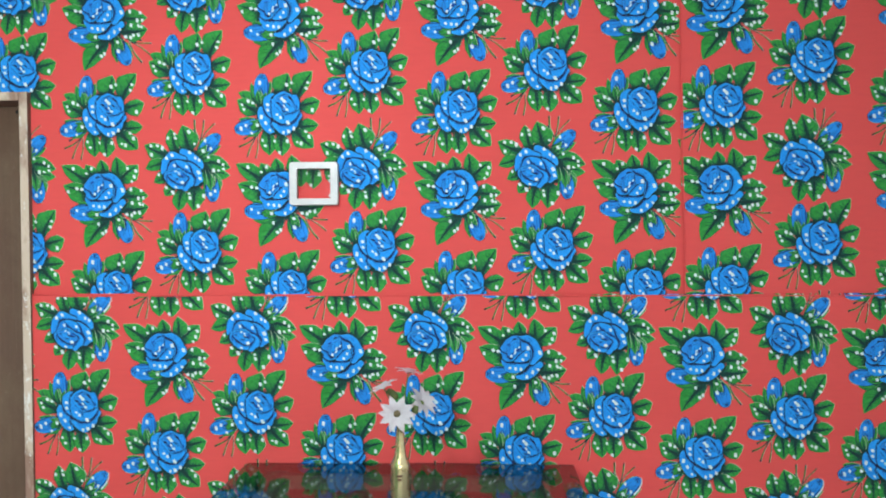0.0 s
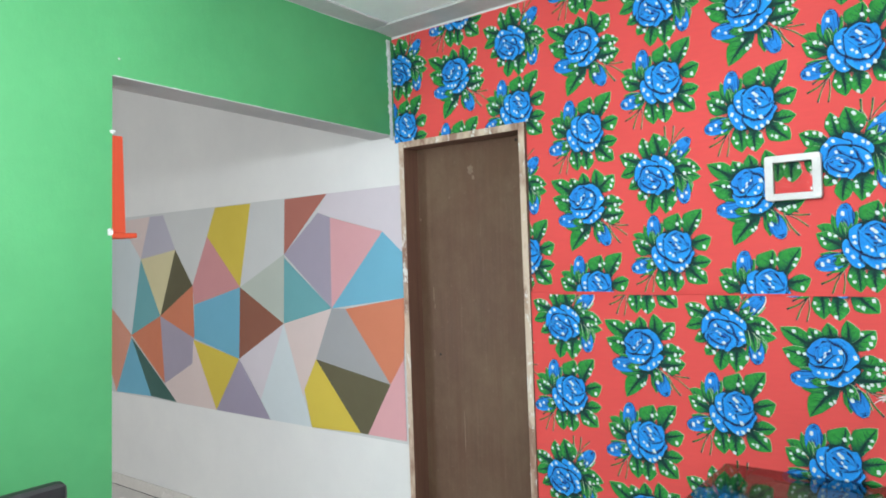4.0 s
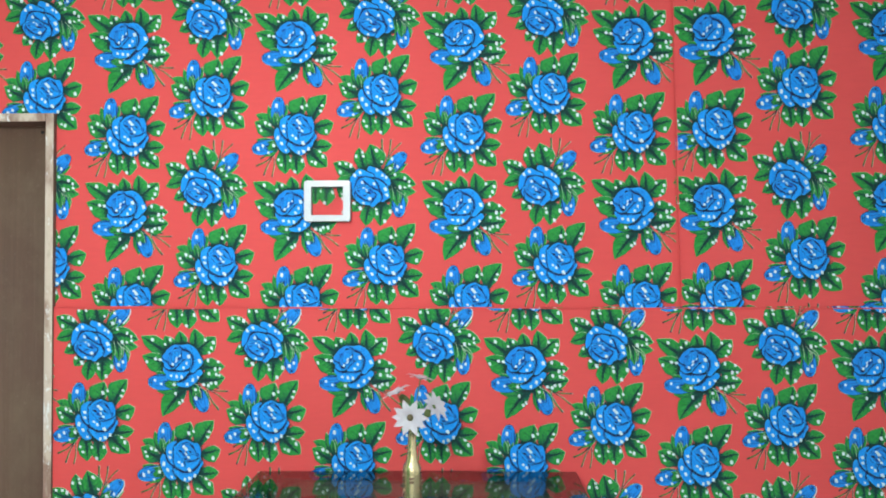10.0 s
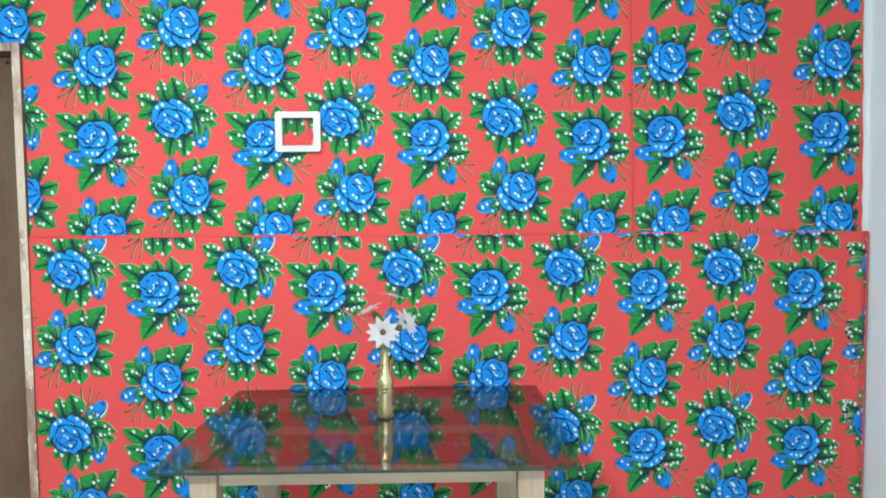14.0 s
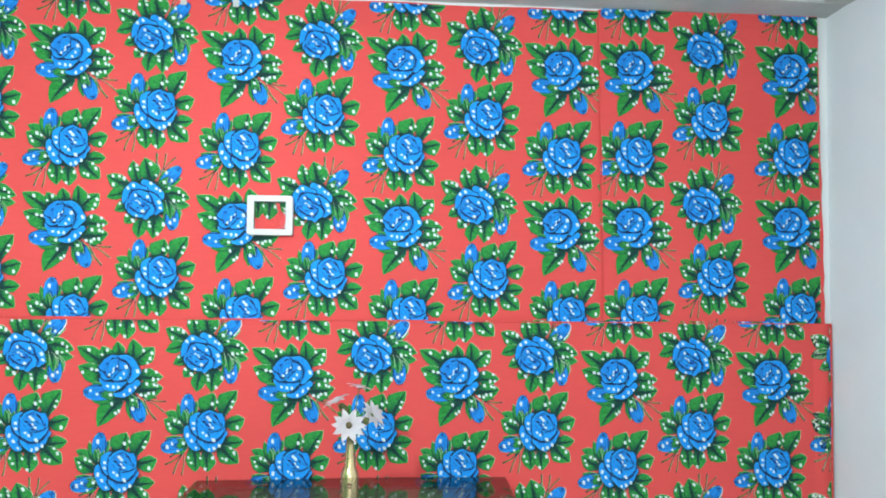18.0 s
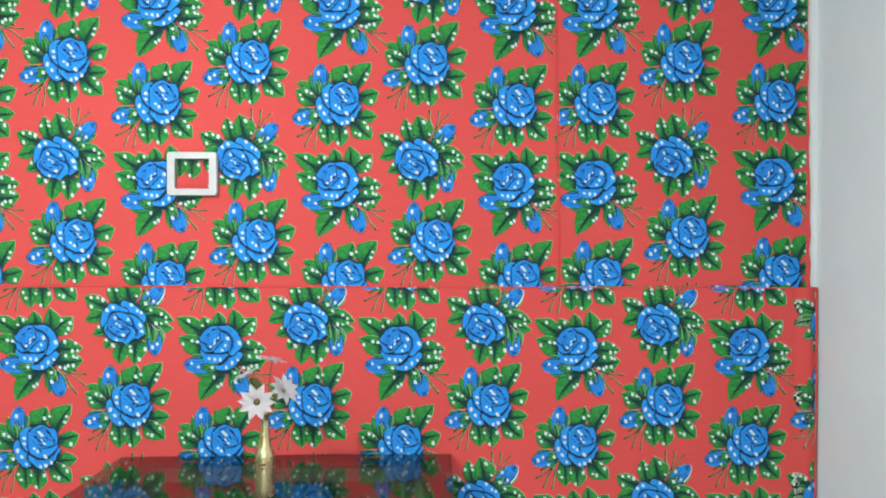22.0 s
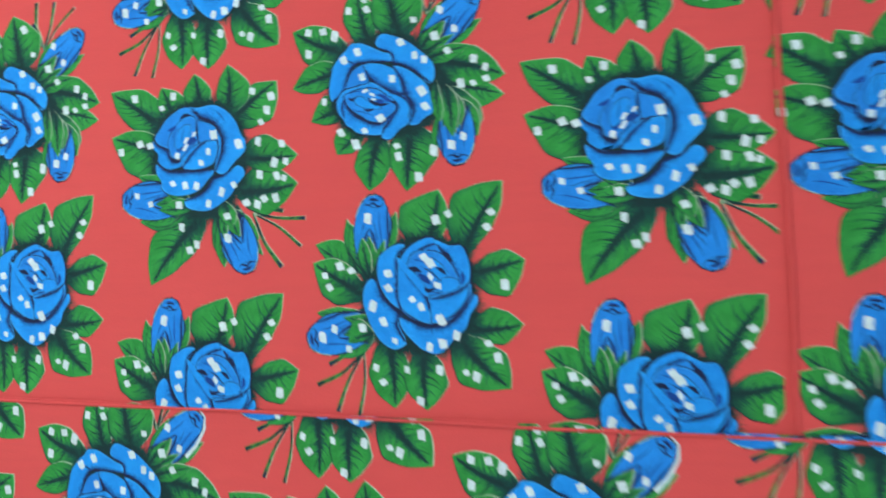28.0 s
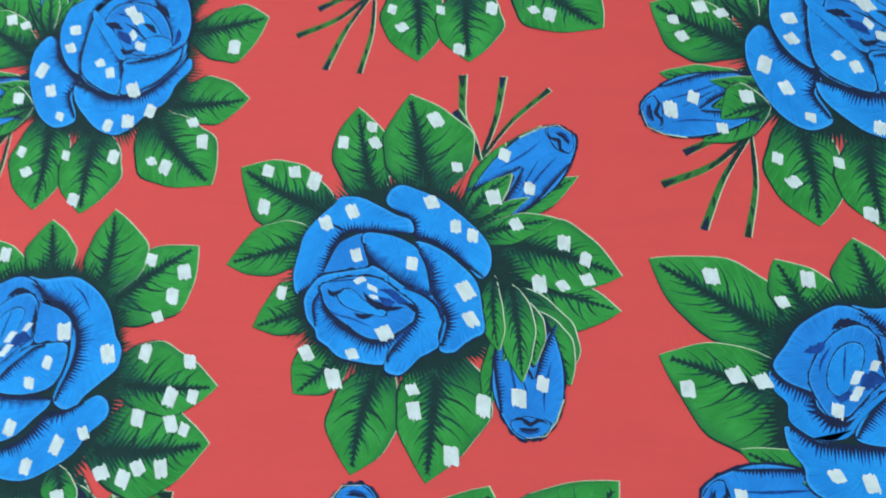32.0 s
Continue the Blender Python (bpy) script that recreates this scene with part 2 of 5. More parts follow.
def add_box(bm, x0, x1, y0, y1, z0, z1, index=0):
    made = bmesh.ops.create_cube(bm, size=1.0)["verts"]
    for v in made:
        v.co = Vector((x0 + (v.co.x + 0.5) * (x1 - x0), y0 + (v.co.y + 0.5) * (y1 - y0), z0 + (v.co.z + 0.5) * (z1 - z0)))
    for f in {f for v in made for f in v.link_faces}:
        f.material_index = index
    return made


def box(x0, x1, y0, y1, z0, z1, bevel=0.0, segments=2):
    bm = bmesh.new()
    add_box(bm, x0, x1, y0, y1, z0, z1)
    if bevel:
        bmesh.ops.bevel(bm, geom=list(bm.edges), offset=bevel, segments=segments, affect="EDGES", profile=0.6)
    return bm


def lathe(profile, segments=32):
    """A turned shape from (radius, height) pairs."""
    bm = bmesh.new()
    rings = []
    for r, z in profile:
        rings.append([bm.verts.new((r * math.cos(a), r * math.sin(a), z)) for a in (2 * math.pi * i / segments for i in range(segments))])
    for a, b in zip(rings, rings[1:]):
        for i in range(segments):
            j = (i + 1) % segments
            bm.faces.new((a[i], a[j], b[j], b[i]))
    bm.faces.new(rings[0][::-1])
    bm.faces.new(rings[-1])
    return bm


def tube(points, radius, segments=8):
    """A round rod along points."""
    bm = bmesh.new()
    rings = []
    for i, p in enumerate(points):
        p = Vector(p)
        d = (Vector(points[min(i + 1, len(points) - 1)]) - Vector(points[max(i - 1, 0)])).normalized()
        side = d.orthogonal().normalized()
        up = d.cross(side)
        rings.append([bm.verts.new(p + radius * (math.cos(a) * side + math.sin(a) * up)) for a in (2 * math.pi * k / segments for k in range(segments))])
    for a, b in zip(rings, rings[1:]):
        best = min(range(segments), key=lambda s: sum((a[i].co - b[(i + s) % segments].co).length for i in range(segments)))
        for i in range(segments):
            bm.faces.new((a[i], a[(i + 1) % segments], b[(i + 1 + best) % segments], b[(i + best) % segments]))
    bm.faces.new(rings[0][::-1])
    bm.faces.new(rings[-1])
    bmesh.ops.recalc_face_normals(bm, faces=bm.faces)
    return bm


# ---- plan ----
WALL = 2.2          # face of the long wall
LEFT = -2.04        # room face of the green wall
RIGHT = 1.85        # face of the right wall
CEIL = 2.606
HIGH = 3.3          # corridor ceiling
BACK = -2.6
FAR = -6.6          # end of the corridor
DOOR_L, DOOR_R, DOOR_T = -2.000, -1.32, 2.08
CLOTH_TOP, SEAM, VSEAM = 2.58, 1.375, 0.915

# ---- structure ----
bm = bmesh.new()
add_box(bm, FAR, LEFT - 0.15, WALL, WALL + 0.15, 0, HIGH)
add_box(bm, LEFT - 0.15, DOOR_L, WALL, WALL + 0.15, 0, CEIL)
add_box(bm, DOOR_R, RIGHT, WALL, WALL + 0.15, 0, CEIL)
add_box(bm, DOOR_L, DOOR_R, WALL, WALL + 0.15, DOOR_T, CEIL)
tagged(part("wall_north", bm, WHITE_WALL), "long white plastered wall behind the printed cloth", "wall", kind="structure")

# the green wall: its end leans a little, and the lintel falls towards the long wall
END_LOW, END_HIGH, LINTEL, LINTEL_IN = 0.765, 0.838, 2.155, 2.118
bm = bmesh.new()
profile = ((BACK, 0), (END_LOW, 0), (END_HIGH, LINTEL), (WALL, LINTEL_IN), (WALL, HIGH), (BACK, HIGH))
sides = [[bm.verts.new((x, y, z)) for y, z in profile] for x in (LEFT, LEFT - 0.15)]
bm.faces.new(sides[0])
bm.faces.new(sides[1][::-1]).material_index = 1
for k in range(len(profile)):
    j = (k + 1) % len(profile)
    bm.faces.new((sides[0][j], sides[0][k], sides[1][k], sides[1][j])).material_index = 2 if k == 2 else 1
bmesh.ops.recalc_face_normals(bm, faces=bm.faces)
tagged(part("wall_west", bm, [GREEN_WALL, WHITE_WALL, CEMENT]), "bright green painted wall with a wide opening to the corridor", "wall", kind="structure")
tagged(part("wall_east", box(RIGHT, RIGHT + 0.15, BACK, WALL + 0.15, 0, CEIL), BLUISH_WALL), "plain pale grey painted wall", "wall", kind="structure")
tagged(part("wall_south", box(FAR, RIGHT + 0.15, BACK - 0.15, BACK, 0, HIGH), WHITE_WALL), "plain white wall closing the room", "wall", kind="structure")
tagged(part("wall_corridor_end", box(FAR - 0.15, FAR, BACK, WALL + 0.15, 0, HIGH), WHITE_WALL), "plain white wall closing the corridor", "wall", kind="structure")


def ceiling():
    n = Nodes("white_ribbed_ceiling_board", (0.82, 0.83, 0.83), 0.5)
    x = n.node("ShaderNodeSeparateXYZ", Vector=n.coords()).outputs[1]
    rib = n.math("SINE", n.math("MULTIPLY", x, 420.0))
    grain = n.noise(12, 4, 0.6)
    n.colour(n.mix(n.span(grain, 0.35, 0.7), (0.84, 0.87, 0.88), (0.79, 0.82, 0.83)))
    n.bump(n.math("ADD", n.math("MULTIPLY", rib, 0.3), grain), 0.3, 0.002)
    bm = bmesh.new()
    joints = [LEFT, -1.19, -0.19, 0.81, RIGHT + 0.15]
    for a, b in zip(joints, joints[1:]):
        add_box(bm, a + 0.003, b - 0.003, BACK, WALL + 0.15, CEIL, CEIL + 0.02)
    add_box(bm, LEFT, RIGHT + 0.15, BACK, WALL + 0.15, CEIL + 0.021, CEIL + 0.1, 1)
    add_box(bm, FAR, LEFT - 0.15, BACK, WALL + 0.15, HIGH, HIGH + 0.1)
    tagged(part("ceiling", bm, [n.mat, DARK_METAL]), "white ribbed ceiling boards with dark joints", "ceiling", kind="structure")


ceiling()


def ragged_strip(length, width, drop, seed, steps=70):
    """A hand-trowelled flat band along x: its underside of bare cement, its lip towards y=0 of plaster."""
    rng = random.Random(seed)
    bm = bmesh.new()
    rows = []
    for i in range(steps + 1):
        x = length * i / steps
        lip = 0.0045 + 0.005 * noise.noise((x * 3.1, seed, 0)) + rng.uniform(-0.003, 0.003)
        quad = [(x, 0, 0), (x, 0, -drop - rng.uniform(0, 0.003)), (x, -lip, -drop + rng.uniform(-0.001, 0.001)), (x, -width + rng.uniform(-0.003, 0.003), -drop + 0.006), (x, -width, 0)]
        rows.append([bm.verts.new(q) for q in quad])
    for a, b in zip(rows, rows[1:]):
        for k in range(4):
            bm.faces.new((a[k], a[k + 1], b[k + 1], b[k])).material_index = 0 if k > 1 else 1
    bmesh.ops.recalc_face_normals(bm, faces=bm.faces)
    return bm


tagged(part("trim_north", ragged_strip(RIGHT - LEFT, 0.135, 0.016, 3), [CEMENT, PLASTER]), "bare grey cement band along the ceiling edge", "trim", kind="structure").location = (LEFT, WALL, CEIL)
tagged(part("trim_east", ragged_strip(WALL - BACK - 0.14, 0.10, 0.013, 4), [CEMENT, PLASTER]), "bare grey cement band along the ceiling edge", "trim", kind="structure").matrix_world = pose(RIGHT, WALL - 0.137, CEIL, 0, 0, -90)
tagged(part("trim_west", ragged_strip(WALL - BACK - 0.14, 0.10, 0.013, 8), [CEMENT, PLASTER]), "bare grey cement band along the ceiling edge", "trim", kind="structure").matrix_world = pose(LEFT, BACK, CEIL, 0, 0, 90)

# floor: pale slab with tiles laid on it
tagged(part("floor", box(FAR, RIGHT, BACK, WALL, -0.1, -0.012), GROUT), "white ceramic tile floor with grey joints", "floor", kind="structure")
floor = bpy.data.objects["floor"]


# ---- printed rose ----
class Motif:
    """One printed rose bouquet, laid out flat: x to the right, z up, each stroke a hair in front of the last."""

    STEP = 0.0000025
    fringe = 1.0        # how far the pale ground slips out beside the colours

    def __init__(self):
        self.pieces = []
        self.outlines = []
        self.petals = []
        self.blooming = False
        self.level = 0
        self.rng = random.Random(11)

    def piece(self, name):
        """Start another piece of the print."""
        self.bm = bmesh.new()
        self.uv = self.bm.loops.layers.uv.new("UVMap")
        self.pieces.append((name, self.bm))

    def strip(self, rows, coords, index, rim=None):
        """Quads between rows of points, with their surface coordinates; rim: another colour for the outermost."""
        self.level += 1
        y = -self.level * self.STEP
        grid = [[self.bm.verts.new((p[0], y, p[1])) for p in row] for row in rows]
        for i in range(len(rows) - 1):
            for j in range(len(rows[i]) - 1):
                corners = ((i, j), (i + 1, j), (i + 1, j + 1), (i, j + 1))
                a = [grid[r][c].co for r, c in corners]
                area = (a[2] - a[0]).cross(a[3] - a[1])
                if area.length < 1e-10:
                    continue
                if area.y > 0:
                    corners = corners[::-1]
                f = self.bm.faces.new([grid[r][c] for r, c in corners])
                f.material_index = index if rim is None or j < len(rows[i]) - 2 else rim
                for loop, (r, c) in zip(f.loops, corners):
                    loop[self.uv].uv = coords[r][c]

    def leaf(self, base, tip, left, right, pl=0.45, pr=0.45, own=True, n=18):
        """A pointed leaf from base to tip; left and right: half widths, pl and pr: how far along they lie."""
        if own:
            self.piece("printed_leaf")
        b, t = Vector(base), Vector(tip)
        along = t - b
        size = along.length
        ahead = along / size
        side = Vector((-ahead.y, ahead.x))
        left, right = max(left, 0.006), max(right, 0.006)
        bow = self.rng.uniform(-0.05, 0.05) * size

        def width(s, p):
            return math.sin(math.pi / 2 * s / p) ** 0.75 if s < p else math.cos(math.pi / 2 * (s - p) / (1 - p)) ** 0.95

        def spine(s):
            return b + along * s + side * bow * math.sin(math.pi * s)

        def outline(cut, grow, shift):
            rows, coords = [], []
            for i in range(n + 1):
                s = i / n
                wave = 0.035 * math.sin(s * 19 + left * 900)
                wl = left * width(s, pl) * (1 + wave) + grow * (1 - s)
                wr = right * width(s, pr) * (1 - wave) + grow * (1 - s)
                rows.append([spine(s) + side * (wl * -c if c < 0 else -wr * c) + Vector(shift) for c in cut])
                coords.append([(s, c) for c in cut])
            return rows, coords
        # dark ground towards the foot, a pale line on one side, then the leaf
        self.strip(*outline((-1.0, 0.0, 1.0), 0.0022, (-0.0004, -0.0003)), 4)
        self.strip(*outline((-1.0, 0.0, 1.0), 0.0, (0.00085 * self.fringe, 0.00060 * self.fringe)), 7)
        rows, coords = outline((-1.0, -0.6, -0.2, 0.0, 0.2, 0.6, 1.0), 0.0, (0, 0))
        self.strip(rows, coords, 0)
        # side veins: thin dark strokes that sweep towards the tip
        count = max(3, round(size / 0.013))
        for k in range(count):
            for hand, w, p in ((1, left, pl), (-1, right, pr)):
                s0 = 0.06 + 0.72 * (k + 0.4 * (hand < 0) + self.rng.uniform(-0.2, 0.2)) / count
                s1 = min(0.95, s0 + self.rng.uniform(0.13, 0.21))
                z = spine(s1) + side * hand * w * width(s1, p) * self.rng.uniform(0.5, 0.93)
                a = spine(max(0.0, s0))
                mid = a.lerp(z, 0.55) - ahead * size * 0.030
                self.line([z, z.lerp(mid, 0.5) - ahead * size * 0.010, mid, a], self.rng.uniform(0.0014, 0.0030) * (1.25 - 0.6 * s0), 10 if k % 3 else 4, 0.1)
        # the midrib, feathered on both sides
        pts = [spine(0.93 * k / max(6, round(size / 0.0021))) for k in range(max(6, round(size / 0.0021)) + 1)]
        broad = min(left, right) + 0.25 * max(left, right)
        for hand in (1, -1):
            for reach, index in ((1.0, 10), (0.5, 4)):
                ribs = []
                for i, p in enumerate(pts):
                    f = i / (len(pts) - 1)
                    w = broad * reach * (0.07 + 0.44 * (1 - f) ** 1.2) * (self.rng.uniform(0.7, 1.35) if i % 2 else self.rng.uniform(0.18, 0.42))
                    ribs.append([p - side * hand * 0.0002, p + side * hand * w + ahead * w * 0.75])
                self.strip(ribs, [[(0.5, 0.4), (0.5, 0.6)] for _ in ribs], index)
        if own:
            self.outlines.append((self.bm, [r[0] for r in rows] + [r[-1] for r in reversed(rows)]))

    def shape(self, points, index=1, halo=0.0024, focus=None, n=6):
        """A closed smooth outline through a few points; v runs from the focus to the edge."""
        pts = [Vector(p) for p in points]
        k = len(pts)
        ring = []
        for i in range(k):
            p0, p1, p2, p3 = (pts[(i + j) % k] for j in (-1, 0, 1, 2))
            for q in range(n):
                t = q / n
                ring.append(0.5 * (2 * p1 + (p2 - p0) * t + (2 * p0 - 5 * p1 + 4 * p2 - p3) * t * t + (3 * p1 - p0 - 3 * p2 + p3) * t ** 3))
        ring.append(ring[0])
        f = Vector(focus) if focus else sum(pts, Vector((0, 0))) / k
        if self.blooming:
            self.piece("printed_petal")
            self.petals.append(self.bm)
            self.outlines.append((self.bm, ring[:-1]))
        length = 0.0
        marks = []
        for i, p in enumerate(ring):
            length += (p - ring[i - 1]).length if i else 0
            marks.append(length / 0.06)
        rows, coords = [], []
        for i, p in enumerate(ring):
            grow = halo * self.rng.uniform(0.4, 1.5) if i < len(ring) - 1 else halo
            cut = (0.0, 0.45, 0.9, 1.0)
            rows.append([f + (p - f) * q for q in cut])
            coords.append([(marks[i], q) for q in cut])
            if halo:
                rows[-1].append(p + (p - f).normalized() * grow)
                coords[-1].append((marks[i], 1.0))
        self.strip(rows, coords, index, 3 if halo else None)

    def line(self, points, width, index, taper=0.4):
        rows = []
        for i, p in enumerate(points):
            p = Vector(p)
            d = Vector(points[min(i + 1, len(points) - 1)]) - Vector(points[max(i - 1, 0)])
            s = Vector((-d.y, d.x)).normalized() * width / 2 * (1 - (1 - taper) * (1 - i / (len(points) - 1)))
            rows.append([p - s, p + s])
        self.strip(rows, [[(0.5, 0.4), (0.5, 0.6)] for _ in rows], index)

    def dot(self, x, z, size=0.0105, turn=0.0, long=1.0):
        """A white highlight: a small square with ragged ends."""
        c, s = math.cos(radians(turn)), math.sin(radians(turn))
        top = [(-0.5, 0.40), (-0.36, 0.50), (-0.26, 0.47), (-0.12, 0.53), (0.0, 0.49), (0.12, 0.54), (0.26, 0.48), (0.38, 0.52), (0.5, 0.44)]
        rows = []
        for (a, b) in top:
            j = self.rng.uniform(-0.09, 0.09)
            pair = [(a + 0.20, -(b + j)), (a, b + self.rng.uniform(-0.09, 0.09))]
            rows.append([(x + size * (p * c - q * long * s), z + size * (p * s + q * long * c)) for p, q in pair])
        self.strip(rows, [[(0.5, 0.4), (0.5, 0.6)] for _ in rows], 5)

    def hatch(self, points, width):
        """Dark comb strokes that spring from a fold to one side of it; the sign of the width picks the side."""
        pts = smooth_line(points, 0.0011)
        for reach, index in ((1.40, 9), (0.90, 3)):
            rows = []
            for i, p in enumerate(pts):
                d = pts[min(i + 1, len(pts) - 1)] - pts[max(i - 1, 0)]
                side = Vector((-d.y, d.x)).normalized()
                fade = min(1.0, 4.0 * i / len(pts), 4.0 * (len(pts) - 1 - i) / len(pts)) * 0.75 + 0.25
                w = width * reach * fade * (self.rng.uniform(0.65, 1.2) if i % 2 else self.rng.uniform(0.12, 0.30))
                rows.append([p - side * math.copysign(0.0007, width), p + side * w + d * 0.35])
            self.strip(rows, [[(0.5, 0.4), (0.5, 0.6)] for _ in rows], index)

    def burr(self, points, reach):
        """Ragged dark strokes that spring outwards from a closed outline over the leaves."""
        pts = smooth_line([*points, points[0]], 0.0013)
        mid = sum(pts, Vector((0, 0))) / len(pts)
        for scale, index in ((1.0, 10), (0.7, 4)):
            rows = []
            for i, p in enumerate(pts):
                d = (p - mid).normalized()
                w = reach * scale * (self.rng.uniform(0.5, 1.25) if i % 2 else self.rng.uniform(0.1, 0.4))
                rows.append([p - d * 0.012, p + d * w + Vector((-d.y, d.x)) * w * 0.15])
            rows[-1] = rows[0]
            self.strip(rows, [[(0.5, 0.4), (0.5, 0.6)] for _ in rows], index)

    def crease(self, points, width, index=3):
        """A dark fold, widest in its middle, with a ragged edge."""
        pts = smooth_line(points, 0.0012)
        rows = []
        for i, p in enumerate(pts):
            d = pts[min(i + 1, len(pts) - 1)] - pts[max(i - 1, 0)]
            s = Vector((-d.y, d.x)).normalized() * width * 0.42 * (0.08 + math.sin(math.pi * i / (len(pts) - 1)))
            rows.append([p - s * self.rng.uniform(0.7, 1.2), p + s * self.rng.uniform(0.7, 1.2)])
        self.strip(rows, [[(0.5, 0.4), (0.5, 0.6)] for _ in rows], index)

    def bud(self, base, tip, w, glint=False):
        """A closed bud: two long lobes over a dark slit, sepals beside it, a rolled mouth at the tip."""
        b, t = Vector(base), Vector(tip)
        d = t - b
        w *= 1.12
        s = Vector((-d.y, d.x)).normalized() * w

        def at(a, c):
            return b + d * a + s * c
        self.piece("printed_bud")
        home = self.bm
        self.leaf(at(-0.05, -0.25), at(0.80, -1.16), w * 0.44, w * 0.46, 0.5, 0.55, own=False)
        self.leaf(at(-0.05, 0.30), at(0.62, 1.12), w * 0.46, w * 0.36, 0.5, 0.5, own=False)
        self.shape([at(0.62, 0.20), at(0.40, 0.80), at(0.05, 0.62), at(-0.06, 0.0), at(0.05, -0.66), at(0.35, -0.70)], 3, 0.0, at(0.25, 0.0))
        body = [at(1.03, -0.30), at(1.05, 0.05), at(1.02, 0.38), at(0.90, 0.68), at(0.72, 0.90), at(0.44, 0.94), at(0.16, 0.74), at(0.20, 0.56), at(0.32, 0.38), at(0.46, 0.18),
                at(0.34, -0.06), at(0.20, -0.26), at(0.10, -0.44), at(0.16, -0.66), at(0.38, -0.86), at(0.66, -0.90), at(0.90, -0.62)]
        self.shape(body, 2, 0.0018, at(0.74, 0.08), 5)
        # folds along the lobes
        self.hatch([at(0.08, 0.84), at(0.30, 0.46), at(0.55, 0.22)], 0.0042)
        self.hatch([at(0.56, 0.16), at(0.38, -0.06), at(0.04, -0.38)], 0.0048)
        self.hatch([at(0.12, -0.68), at(0.40, -0.86), at(0.84, -0.72)], 0.0038)
        self.crease([at(0.84, 0.40), at(0.66, 0.44), at(0.40, 0.66)], 0.0020, 9)
        self.crease([at(0.82, -0.30), at(0.62, -0.34), at(0.30, -0.50)], 0.0022, 9)
        self.crease([at(0.70, 0.02), at(0.58, -0.10), at(0.34, -0.34)], 0.0012, 3)
        # mouth
        self.shape([at(0.91, -0.46), at(0.99, -0.36), at(1.045, 0.0), at(1.00, 0.42), at(0.92, 0.52), at(0.89, 0.20), at(0.87, -0.12)], 2, 0.0010, at(0.95, 0.0), 5)
        self.crease([at(0.90, -0.46), at(0.885, -0.20), at(0.93, 0.02), at(0.90, 0.26), at(0.93, 0.50)], 0.0034)
        self.crease([at(0.96, -0.28), at(0.985, 0.0), at(0.965, 0.28)], 0.0046, 3)
        self.crease([at(0.98, -0.30), at(1.00, 0.05), at(0.985, 0.30)], 0.0022, 9)
        self.line([at(1.045, -0.10), at(1.03, 0.40), at(0.91, 0.71), at(0.73, 0.93)], 0.0012, 7, 0.3)
        if glint:
            self.line([at(1.08, 0.15), at(1.07, -0.30), at(0.94, -0.74), at(0.68, -1.0), at(0.45, -1.0)], 0.0060, 5, 0.25)
        self.leaf(at(-0.14, 0.05), at(0.44, 0.20), w * 0.36, w * 0.40, 0.45, 0.4, own=False)
        self.leaf(at(-0.12, -0.10), at(0.40, -0.62), w * 0.22, w * 0.26, 0.45, 0.4, own=False)
        self.outlines.append((home, [at(1.0, -0.9), at(1.0, 0.9), at(0.0, 0.9), at(0.0, -0.9)]))


def inside(p, outline):
    """Whether a point lies within a closed outline."""
    hit = False
    for (ax, az), (bx, bz) in zip(outline, outline[1:] + outline[:1]):
        if (az > p[1]) != (bz > p[1]) and p[0] < ax + (bx - ax) * (p[1] - az) / (bz - az):
            hit = not hit
    return hit


def smooth_line(points, spacing):
    """Evenly spaced points on a smooth curve through a few points."""
    pts = [Vector(p) for p in points]
    pts = [pts[0] * 2 - pts[1], *pts, pts[-1] * 2 - pts[-2]]
    out = []
    for p0, p1, p2, p3 in zip(pts, pts[1:], pts[2:], pts[3:]):
        n = max(1, round((p2 - p1).length / spacing))
        out += [0.5 * (2 * p1 + (p2 - p0) * t + (2 * p0 - 5 * p1 + 4 * p2 - p3) * t * t + (3 * p1 - p0 - 3 * p2 + p3) * t ** 3) for t in (k / n for k in range(n))]
    return [*out, pts[-2]]


def stems(m, foot, tips):
    foot = Vector(foot)
    for i, tip in enumerate(tips):
        m.piece("printed_stem")
        tip = Vector(tip)
        d = tip - foot
        side = Vector((-d.y, d.x)).normalized()
        w = 0.0066 - 0.0009 * (i % 3)
        bow = side * d.length * (0.08, -0.04, 0.05, -0.06)[i % 4]
        pts = smooth_line([foot, foot.lerp(tip, 0.5) + bow, tip], 0.004)
        k = len(pts)
        m.line([p + Vector((0.0010, 0.0004)) for p in pts], w, 7, 0.45)
        m.line(pts, w, 6, 0.45)
        m.crease([pts[0], pts[k // 4], pts[k // 2] + side * w * 0.12], w * 0.75, 4)
        for f in (0.45, 0.68):
            j = int(k * f)
            m.crease([pts[j] - side * w * 0.25, pts[min(j + 1, k - 1)] + side * w * 0.05, pts[min(j + 2, k - 1)] + side * w * 0.2], w * 0.45, 4)
        # the cut end is dark
        m.line([pts[max(0, k - 4)], pts[max(1, k - 3)], pts[-1] + side * w * 0.1], w * 0.92, 3 if i % 2 else 4, 0.1)


def dab(m, x, z, size, long):
    m.dot(x, z, 0.90 * size * m.rng.uniform(0.78, 1.12), m.rng.uniform(-26, 26), long * m.rng.uniform(0.9, 1.3))


def highlights(m, size, places, long=1.05):
    """White dabs, each printed on the topmost petal, leaf or bud that holds it."""
    for x, z in places:
        for bm, outline in reversed(m.outlines):
            if inside((x, z), outline):
                m.bm, m.uv = bm, bm.loops.layers.uv.active
                dab(m, x, z, size, long)
                break


